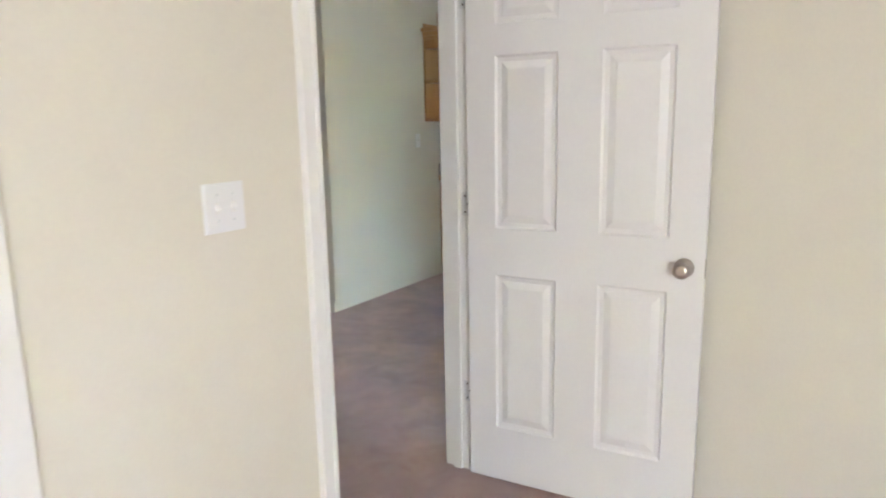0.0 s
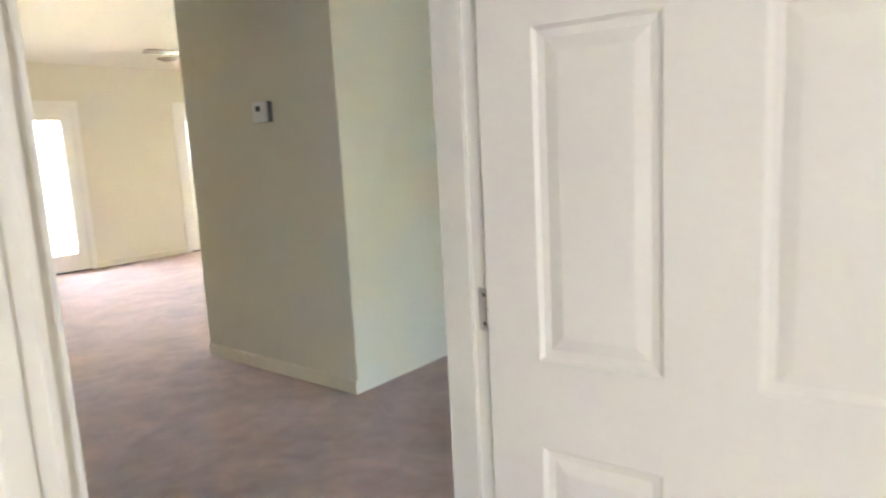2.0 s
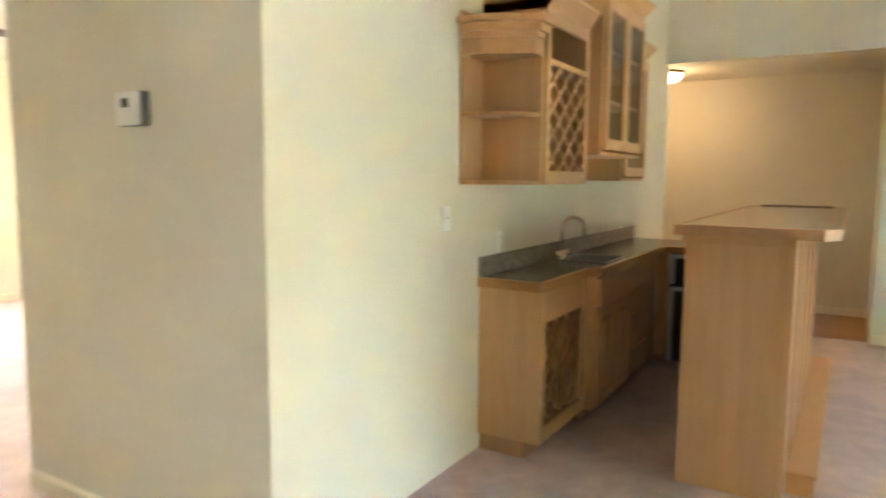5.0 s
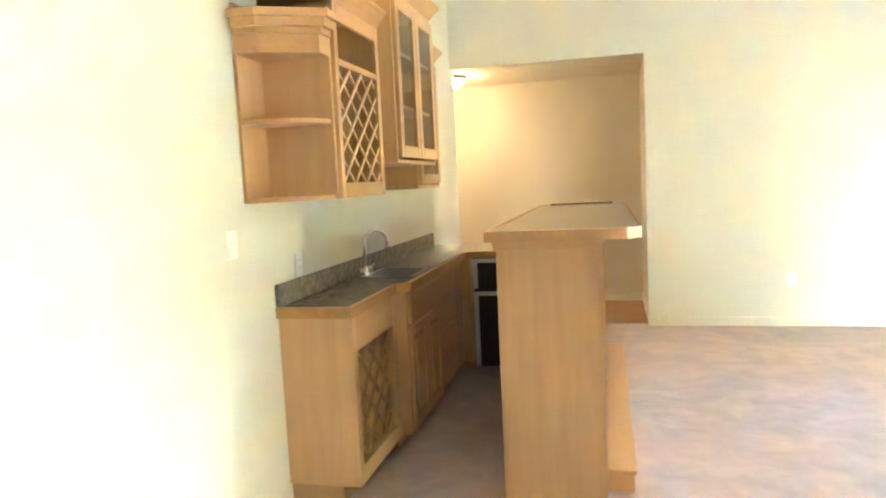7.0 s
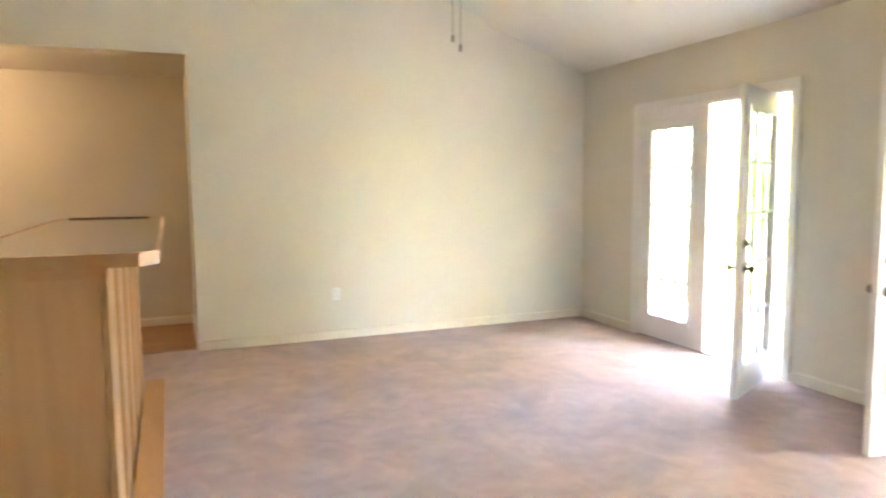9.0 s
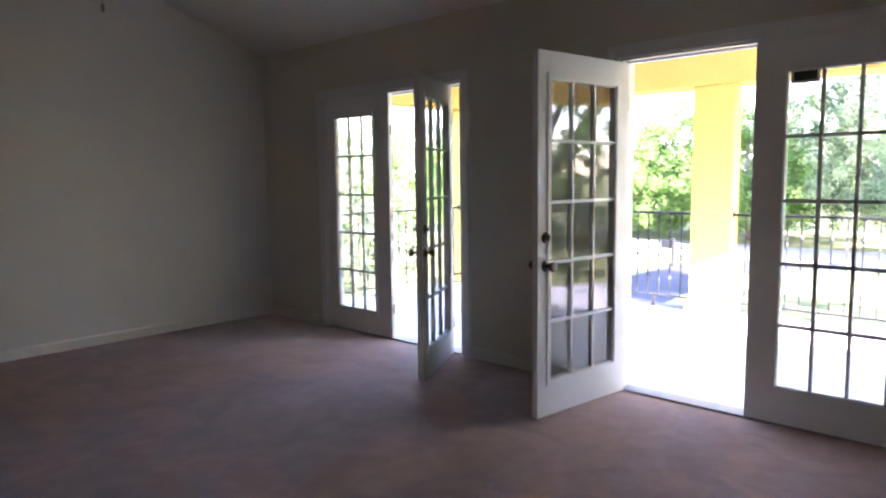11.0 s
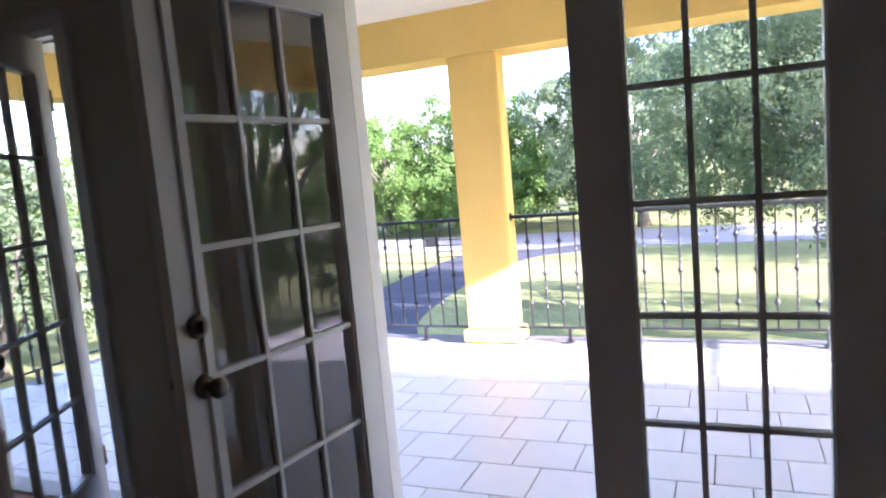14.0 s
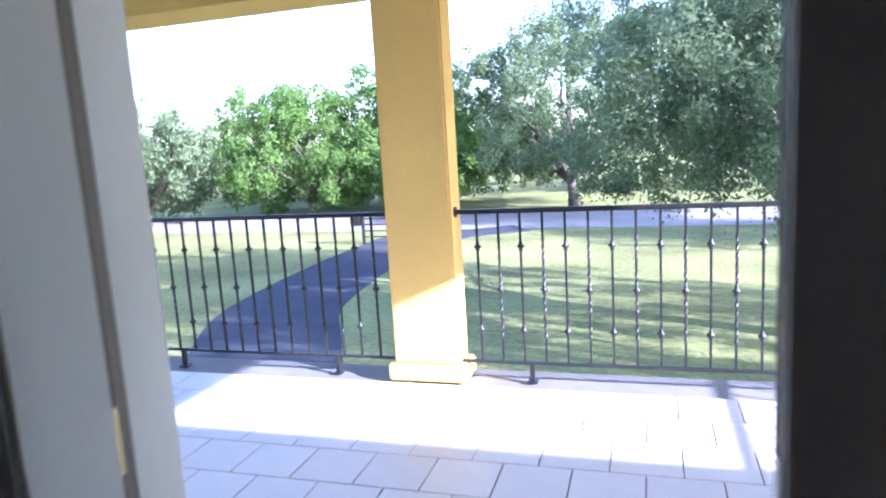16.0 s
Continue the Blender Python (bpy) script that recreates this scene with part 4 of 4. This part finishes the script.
# glass-door upper, set forward
c = thing("glass_cabinet", "maple wall cabinet with two glass doors and a cornice", "wall cabinet")
YC = -0.42
carcass(c, 2.062, 2.86, YC, 1.545, 2.42, shelves=(1.84, 2.12))
framed(c, "cabinet_door", 2.085, 2.459, 1.575, 2.385, YC, "glass", 0.06)
framed(c, "cabinet_door", 2.463, 2.837, 1.575, 2.385, YC, "glass", 0.06)
crown_mould(c, 2.062, 2.86, YC - 0.002, 2.42)
# last upper
c = thing("glass_cabinet", "lower-hung maple wall cabinet with a glass door", "wall cabinet")
carcass(c, 2.862, 3.42, YF + 0.03, 1.40, 2.26, shelves=(1.69, 1.97))
framed(c, "cabinet_door", 2.885, 3.397, 1.43, 2.23, YF + 0.03, "glass", 0.06)
crown_mould(c, 2.862, 3.42, YF + 0.028, 2.26, (False, True))

# base units
c = thing("base_cabinet", "maple base cabinet with an open lattice wine rack, on the carpet", "base cabinet")
YB = -0.335
part("side", box(1.47, 1.488, YB, -0.002, 0.085, 0.862), MAPLE, c)
part("side", box(2.092, 2.11, YB, -0.002, 0.085, 0.862), MAPLE, c)
part("bottom", box(1.488, 2.092, YB, -0.002, 0.085, 0.103), MAPLE_X, c)
part("back", box(1.488, 2.092, -0.012, -0.002, 0.103, 0.862), MAPLE_DARK, c)
part("toe_kick", box(1.475, 2.11, YB + 0.07, -0.01, 0.0, 0.085), MAPLE_DARK, c)
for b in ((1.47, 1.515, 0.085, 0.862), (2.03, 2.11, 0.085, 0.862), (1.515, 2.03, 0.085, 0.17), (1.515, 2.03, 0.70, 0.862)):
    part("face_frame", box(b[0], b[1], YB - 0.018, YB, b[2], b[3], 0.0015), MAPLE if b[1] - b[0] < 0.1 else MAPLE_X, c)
lattice(c, 1.515, 2.03, 0.17, 0.70, YB + 0.012, 0.150, 0.150, material=MAPLE_DARK)

c = thing("sink_cabinet", "maple sink base cabinet with a drawer front and two doors", "base cabinet")
YS = -0.387
part("body", join(box(2.112, 2.13, YS, -0.002, 0.085, 0.862), box(2.79, 2.808, YS, -0.002, 0.085, 0.862), box(2.13, 2.79, YS, -0.002, 0.085, 0.103), box(2.13, 2.79, -0.012, -0.002, 0.103, 0.862)), MAPLE, c)
part("toe_kick", box(2.125, 2.80, YS + 0.07, -0.01, 0.0, 0.085), MAPLE_DARK, c)
part("face_frame", join(box(2.112, 2.15, YS - 0.018, YS, 0.085, 0.862), box(2.77, 2.808, YS - 0.018, YS, 0.085, 0.862), box(2.15, 2.77, YS - 0.018, YS, 0.085, 0.12), box(2.15, 2.77, YS - 0.018, YS, 0.65, 0.70), box(2.15, 2.77, YS - 0.018, YS, 0.83, 0.862)), MAPLE, c)
part("drawer_front", ease(box(2.138, 2.782, YS - 0.037, YS - 0.018, 0.69, 0.845), 0.004), MAPLE_X, c)
framed(c, "cabinet_door", 2.138, 2.458, 0.105, 0.67, YS - 0.018, "panel")
framed(c, "cabinet_door", 2.462, 2.782, 0.105, 0.67, YS - 0.018, "panel")
c = thing("drawer_cabinet", "maple base cabinet with drawers in the corner of the bar", "base cabinet")
part("body", box(2.81, 3.60, YS, -0.002, 0.085, 0.862), MAPLE_DARK, c)
part("toe_kick", box(2.81, 3.60, YS + 0.07, -0.01, 0.0, 0.085), MAPLE_DARK, c)
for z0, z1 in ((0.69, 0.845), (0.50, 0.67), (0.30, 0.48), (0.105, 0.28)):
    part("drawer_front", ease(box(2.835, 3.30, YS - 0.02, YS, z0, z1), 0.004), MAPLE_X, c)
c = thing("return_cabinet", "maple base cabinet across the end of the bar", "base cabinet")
part("body", box(3.69, 4.25, -0.455, -0.002, 0.085, 0.862), MAPLE_DARK, c)
part("toe_kick", box(3.72, 4.25, -0.455, -0.01, 0.0, 0.085), MAPLE_DARK, c)
part("filler", box(3.605, 3.69, -0.455, -0.36, 0.085, 0.862), MAPLE, c)

# L-shaped worktop with wood edge and splashback
XA = 1.448
c = thing("worktop", "dark speckled granite-look worktop with an oak edge", "worktop")
front = [(XA, -0.362), (2.10, -0.362), (2.16, -0.425), (3.60, -0.425), (3.65, -0.475), (3.65, -0.975)]
back = [(4.27, -0.975), (4.27, -0.002), (XA, -0.002)]
inner = [(XA + 0.022, -0.340), (2.109, -0.340), (2.169, -0.403), (3.609, -0.403), (3.672, -0.466), (3.672, -0.975)]
H0, H1 = 2.395, 2.725  # the sink's hole
deck = join(prism([(XA + 0.022, -0.340), (2.109, -0.340), (2.169, -0.403), (H0, -0.403), (H0, -0.002), (XA + 0.022, -0.002)], "z", 0.872, 0.908),
            prism([(H0, -0.403), (H1, -0.403), (H1, -0.365), (H0, -0.365)], "z", 0.872, 0.908),
            prism([(H0, -0.085), (H1, -0.085), (H1, -0.002), (H0, -0.002)], "z", 0.872, 0.908),
            prism([(H1, -0.403), (3.609, -0.403), (3.672, -0.466), (3.672, -0.975), (4.27, -0.975), (4.27, -0.002), (H1, -0.002)], "z", 0.872, 0.908))
part("slab", deck, COUNTER, c)
edge = prism(front + list(reversed(inner)), "z", 0.862, 0.9105)
part("edge", edge, OAKEDGE, c, "orange oak worktop edge")
part("end_edge", box(XA, XA + 0.021, -0.339, -0.002, 0.862, 0.9105), OAKEDGE, c)
part("splashback", ease(box(XA + 0.005, 4.27, -0.022, -0.002, 0.911, 1.013), 0.003), COUNTER, c)

# sink and tap
c = thing("sink", "small stainless steel bar sink set into the worktop", "sink", pose(2.56, -0.225, 0.91))
rim = bmesh.new()
for b in ((-0.178, 0.178, -0.153, -0.14), (-0.178, 0.178, 0.14, 0.153), (-0.178, -0.165, -0.14, 0.14), (0.165, 0.178, -0.14, 0.14)):
    bx(rim, *b, 0.0, 0.007)
part("rim", rim, SINK_STEEL, c)
bowl = bmesh.new()
for b in ((-0.165, 0.165, -0.14, -0.137, -0.15, 0.003), (-0.165, 0.165, 0.137, 0.14, -0.15, 0.003), (-0.165, -0.162, -0.137, 0.137, -0.15, 0.003), (0.162, 0.165, -0.137, 0.137, -0.15, 0.003), (-0.162, 0.162, -0.137, 0.137, -0.15, -0.147)):
    bx(bowl, *b)
part("bowl", bowl, SINK_STEEL, c, "brushed steel sink bowl")
part("drain", lathe([(0.0, 0), (0.035, 0.0), (0.04, 0.004), (0.02, 0.003), (0.0, 0.002)], 16, pose(0, 0, -0.147)), CHROME, c)
c = thing("tap", "chrome gooseneck bar tap with two handles", "tap", pose(2.40, -0.085, 0.91))
part("base", join(lathe([(0.0, 0), (0.03, 0), (0.03, 0.012), (0.018, 0.03), (0.015, 0.06), (0.0, 0.062)], 16), box(-0.09, 0.09, -0.022, 0.022, 0.0, 0.012, 0.004)), CHROME, c)
arc = [(0, 0, 0.05), (0, 0, 0.20)] + [(0.055 * (1 - math.cos(a)) * 0.8, -0.055 * (1 - math.cos(a)), 0.20 + 0.065 * math.sin(a)) for a in [math.pi * i / 10 for i in range(1, 11)]] + [(0.088, -0.11, 0.17)]
part("spout", tube(arc, 0.010, 10), CHROME, c)
part("aerator", lathe([(0.0, 0), (0.014, 0), (0.014, 0.025), (0.0, 0.026)], 12, pose(0.088, -0.11, 0.152)), CHROME, c)
for s in (-1, 1):
    part("handle", join(lathe([(0.0, 0), (0.018, 0), (0.016, 0.035), (0.011, 0.045), (0.0, 0.046)], 12, pose(s * 0.07, 0, 0.01)), tube([(s * 0.07, 0, 0.048), (s * 0.115, -0.015, 0.06)], [0.007, 0.005], 8)), CHROME, c)

# small fridge in the return
c = thing("mini_fridge", "small black two-door fridge with silver trim", "fridge", pose(3.69, -0.46, 0.0))
part("body", box(0.03, 0.50, -0.49, -0.002, 0.02, 0.855), BLACK, c)
for z0, z1 in ((0.03, 0.60), (0.625, 0.85)):
    d = part("fridge_door", ease(box(0.0, 0.03, -0.47, -0.02, z0, z1), 0.006), BLACK, c, "black fridge door")
    part("door_trim", join(box(-0.006, 0.0, -0.49, -0.455, z0, z1), box(-0.006, 0.0, -0.035, 0.0, z0, z1), box(-0.006, 0.0, -0.455, -0.035, z1 - 0.03, z1)), STEEL, d, "silver edge trim")

# the raised bar
BX0, BX1 = 1.62, 4.12
c = thing("bar_counter", "raised maple bar with an overhanging laminate top", "bar counter")
part("end_panel", box(BX0, BX0 + 0.02, -1.41, -0.978, 0.0, 1.171, 0.002), MAPLE, c)
part("back_panel", box(BX0 + 0.02, BX1, -0.998, -0.978, 0.0, 1.171), MAPLE, c)
part("body", box(BX0 + 0.02, BX1, -1.395, -0.999, 0.0, 1.170), MAPLE_DARK, c)
n = 5
for i in range(n):
    a = BX0 + 0.02 + i * (BX1 - BX0 - 0.02) / n
    b = BX0 + 0.02 + (i + 1) * (BX1 - BX0 - 0.02) / n
    part("front_panel", box(a + 0.001, b - 0.001, -1.412, -1.395, 0.0, 1.170, 0.002), MAPLE, c)
    part("batten", box(a + 0.001, a + 0.05, -1.424, -1.412, 0.0, 1.170, 0.002), MAPLE, c)
part("corner_post", box(BX0 - 0.006, BX0 + 0.03, -1.428, -1.4125, 0.0, 1.170, 0.002), MAPLE, c)
top = [(1.52, -0.945), (1.52, -1.53), (1.60, -1.59), (4.16, -1.59), (4.16, -0.945)]
ins = [(1.545, -0.97), (1.545, -1.52), (1.611, -1.58), (4.135, -1.58), (4.135, -0.97)]
part("top_core", prism(ins, "z", 1.174, 1.216), BARTOP, c, "glossy tan laminate top")
bm = bmesh.new()
for i in range(5):
    j = (i + 1) % 5
    q = [top[i], top[j], ins[j], ins[i]]
    lo = [bm.verts.new((x, y, 1.172)) for x, y in q]
    hi = [bm.verts.new((x, y, 1.2175)) for x, y in q]
    bm.faces.new(lo)
    bm.faces.new(hi)
    for a in range(4):
        b = (a + 1) % 4
        bm.faces.new((lo[a], lo[b], hi[b], hi[a]))
bmesh.ops.remove_doubles(bm, verts=bm.verts[:], dist=1e-6)
bmesh.ops.recalc_face_normals(bm, faces=bm.faces[:])
part("top_edge", bm, MAPLE_X, c, "maple edging of the bar top")
part("end_strip", box(4.128, 4.16, -1.50, -1.02, 1.2178, 1.2235, 0.001), DARK_STRIP, c, "dark strip along the far end of the top")
part("apron", box(BX0 - 0.012, BX0 + 0.02, -1.43, -0.965, 1.13, 1.171, 0.004), MAPLE_X, c)
f = thing("foot_ledge", "low maple foot ledge along the bar, on the carpet", "foot rest")
part("ledge_front", box(1.78, 4.12, -1.546, -1.528, 0.0, 0.085, 0.002), MAPLE_X, f)
part("ledge_end", box(1.76, 1.78, -1.546, -1.43, 0.0, 0.085, 0.002), MAPLE, f)
part("ledge_top", box(1.75, 4.12, -1.556, -1.43, 0.086, 0.104, 0.003), MAPLE_X, f)

# ---- fittings on the walls ----
def plate(name, label, m, w, h, toggles=0, sockets=0):
    """A wall plate facing local -y."""
    p = thing(name, label, name.replace("_", " "), m)
    bm = box(-w / 2, w / 2, -0.007, -0.0005, -h / 2, h / 2)
    bmesh.ops.bevel(bm, geom=[e for e in bm.edges if all(v.co.y < -0.006 for v in e.verts)], offset=0.004, segments=2, affect="EDGES")
    part("cover_plate", bm, WHITE, p)
    for i in range(toggles):
        x = (i - (toggles - 1) / 2) * 0.046
        part("toggle_slot", box(x - 0.006, x + 0.006, -0.0078, -0.0069, -0.013, 0.013), TRIM, p)
        part("toggle", prism([(-0.007, -0.006), (-0.020, 0.004), (-0.019, 0.010), (-0.007, 0.008)], "x", x - 0.0045, x + 0.0045), WHITE, p)
        for z in (-0.030, 0.030):
            part("screw", lathe([(0.0, 0), (0.0035, 0), (0.0025, 0.0012), (0, 0.0013)], 8, pose(x, -0.007, z, 90, 0, 0)), STEEL, p)
    for i in range(sockets):
        z = (i - (sockets - 1) / 2) * 0.04
        part("socket", box(-0.017, 0.017, -0.0095, -0.0069, z - 0.014, z + 0.014, 0.002), TRIM, p)
        for x in (-0.006, 0.006):
            part("slot", box(x - 0.0012, x + 0.0012, -0.0099, -0.0094, z - 0.003, z + 0.007), BLACK, p)
    return p


plate("light_switch", "white double toggle light switch plate on the wall", pose(-2.634, -2.03, 1.208), 0.118, 0.115, toggles=2)
plate("wall_outlet", "white double power outlet low on the wall", pose(EAST, -3.036, 0.42, 0, 0, -90), 0.072, 0.115, sockets=2)
plate("wall_outlet", "white double power outlet above the worktop", pose(1.706, 0.0, 1.075), 0.072, 0.115, sockets=2)
plate("light_switch", "white toggle light switch plate beside the bar", pose(1.131, 0.0, 1.226), 0.072, 0.115, toggles=1)

plate("wall_outlet", "white power outlet low on the bedroom wall", pose(-1.40, 4.45, 0.42, 0, 0, -90), 0.072, 0.115, sockets=2)
c = thing("thermostat", "white wall thermostat with a small grey display", "thermostat", pose(0.0, 0.632, 1.655))
# rear of the case in dark grey, standing for its shaded side
part("base", ease(box(-0.034, 0.0, -0.071, 0.071, -0.061, 0.061), 0.004), CASE_SHADE, c, "back of the case, coloured dark for its shaded sides")
part("case", ease(box(-0.048, -0.034, -0.070, 0.070, -0.060, 0.060), 0.006), WHITE, c)
part("display", box(-0.0495, -0.0479, -0.012, 0.030, 0.004, 0.036), LCD, c, "grey display")
for y in (-0.045, -0.028):
    part("button", box(-0.051, -0.0479, y - 0.005, y + 0.005, 0.006, 0.018, 0.001), WHITE, c)

# niche: flush lamp and plank floor
c = thing("ceiling_lamp", "lit flush-mount glass ceiling lamp with a bronze rim", "ceiling lamp", pose(5.74, 0.10, 2.515))
part("rim", lathe([(0.0, 0.0), (0.165, 0.0), (0.165, -0.022), (0.150, -0.030), (0.0, -0.030)], 28), BRONZE, c)
part("shade", lathe([(0.146, -0.030), (0.143, -0.05), (0.12, -0.085), (0.075, -0.108), (0.02, -0.116), (0.0, -0.1165)], 28), glow("lit_glass", (1.0, 0.72, 0.40), 0.12), c, "frosted glass bowl, lit")
bulb = new("niche_bulb", bpy.data.lights.new("niche_bulb", "POINT"))
bulb.data.energy, bulb.data.color, bulb.data.shadow_soft_size = 0.072, (1.0, 0.66, 0.32), 0.12
bulb.location = (5.74, 0.10, 2.26)

# dark sticker on the pane
c = thing("pane_label", "small dark sticker on a door pane", "sticker", pose(0.36, -5.7335, 1.865))
part("sticker_border", box(-0.07, 0.07, 0.0, 0.0006, -0.038, 0.038), WHITE, c, "white sticker border")
part("sticker_print", box(-0.055, 0.055, 0.0006, 0.0012, -0.024, 0.024), BLACK, c, "dark printed field")


# ---- ceiling fans ----
def fan(x, y, z, top, turn):
    """A five-bladed fan on a rod from the ceiling, with a lamp bowl and two pull chains."""
    c = thing("ceiling_fan", "white ceiling fan with brown wooden blades and pull chains", "ceiling fan", pose(x, y, z, 0, 0, turn))
    part("rod", tube([(0, 0, 0.1), (0, 0, top - z)], 0.012, 10), BRONZE, c)
    part("canopy", lathe([(0.0, top - z), (0.07, top - z - 0.002), (0.06, top - z - 0.05), (0.02, top - z - 0.075), (0.0, top - z - 0.075)], 20), BRONZE, c)
    part("motor", lathe([(0.0, 0.12), (0.07, 0.11), (0.12, 0.07), (0.13, 0.03), (0.12, -0.02), (0.06, -0.05), (0.05, -0.085), (0.0, -0.09)], 24), BRONZE, c)
    for i in range(5):
        a = 72 * i
        R = Matrix.Rotation(radians(a), 4, "Z") @ Matrix.Rotation(radians(11), 4, "X")
        b = prism([(0.20, -0.05), (0.23, -0.062), (0.62, -0.072), (0.655, -0.05), (0.665, 0.0), (0.655, 0.05), (0.62, 0.072), (0.23, 0.062), (0.20, 0.05)], "z", -0.005, 0.004)
        b.transform(R)
        blade = part("blade", b, FANWOOD, c)
        k = box(0.10, 0.27, -0.02, 0.02, 0.004, 0.010, 0.002)
        k.transform(R)
        part("bracket", k, BRONZE, blade)
    for s, drop in ((-1, 0.50), (1, 0.43)):
        part("pull_chain", join(tube([(0.035 * s, 0.0, -0.085), (0.035 * s, 0.0, -drop)], 0.0022, 6), lathe([(0.0, 0), (0.006, 0.003), (0.009, 0.018), (0.007, 0.045), (0.0, 0.05)], 10, pose(0.035 * s, 0, -drop - 0.045))), BRONZE, c, "pull chain with a wooden bob")


fan(3.13, -3.34, 2.79, 3.425, 20)
fan(1.95, 4.30, 2.55, vault(0, 4.30), 31)


# ---- gate and trees' edge outdoors ----
c = thing("farm_gate", "dark metal farm gate with a box on its post", "gate", pose(12.95, -32.7, GROUND))
for x in (0.0, -1.75):
    part("post", box(x - 0.06, x + 0.06, -0.06, 0.06, 0, 1.35, 0.01), IRON, c)
for z in (0.35, 0.62, 0.89, 1.16):
    part("bar", tube([(0.0, 0, z), (-1.75, 0, z)], 0.025, 8), IRON, c)
part("control_box", box(0.1, 0.55, -0.15, 0.15, 0.85, 1.25, 0.02), IRON, c)

# ---- plank floor of the niche ----
base = structure("niche_floor", box(5.361, 6.58, -1.83, 1.4, -0.2, -0.006), PLANK, "orange-brown wooden plank floor", "floor")
rnd = random.Random(4)
for i in range(15):
    x0 = 5.364 + i * 0.081
    y = -1.83 - rnd.uniform(0, 0.5)
    while y < 1.4:
        L = rnd.uniform(0.6, 0.95)
        a, b = max(y, -1.829), min(y + L, 1.399)
        if b - a > 0.05:
            part("plank", box(x0, x0 + 0.079, a, b - 0.002, -0.006, 0.003), PLANK, base)
        y += L

# ---- tiles of the balcony ----
deck_ob = bpy.data.objects["balcony_slab"]
PITCH, ROW = 0.305, 0.305
tile_me = mesh_of("tile", ease(box(0.003, PITCH - 0.003, 0.003, ROW - 0.003, -0.012, 0.0), 0.002), TILE)
count = 0
rest = bmesh.new()
for j in range(-1, 9):
    y0 = -6.34 - j * ROW
    for i in range(-9, 20):
        x0 = -0.023 + i * PITCH - (0.5 * PITCH if j % 2 else 0.0)
        if x0 < -2.4 or x0 + PITCH > 5.65:
            continue
        if count < 300:
            t = new("tile", tile_me)
            t.parent, t.location = deck_ob, (x0, y0, DECK)
            count += 1
        else:
            bx(rest, x0 + 0.003, x0 + PITCH - 0.003, y0 + 0.003, y0 + ROW - 0.003, DECK - 0.012, DECK)
tagged(solid("edge_tiles", rest, TILE, deck_ob), kind="stuff")
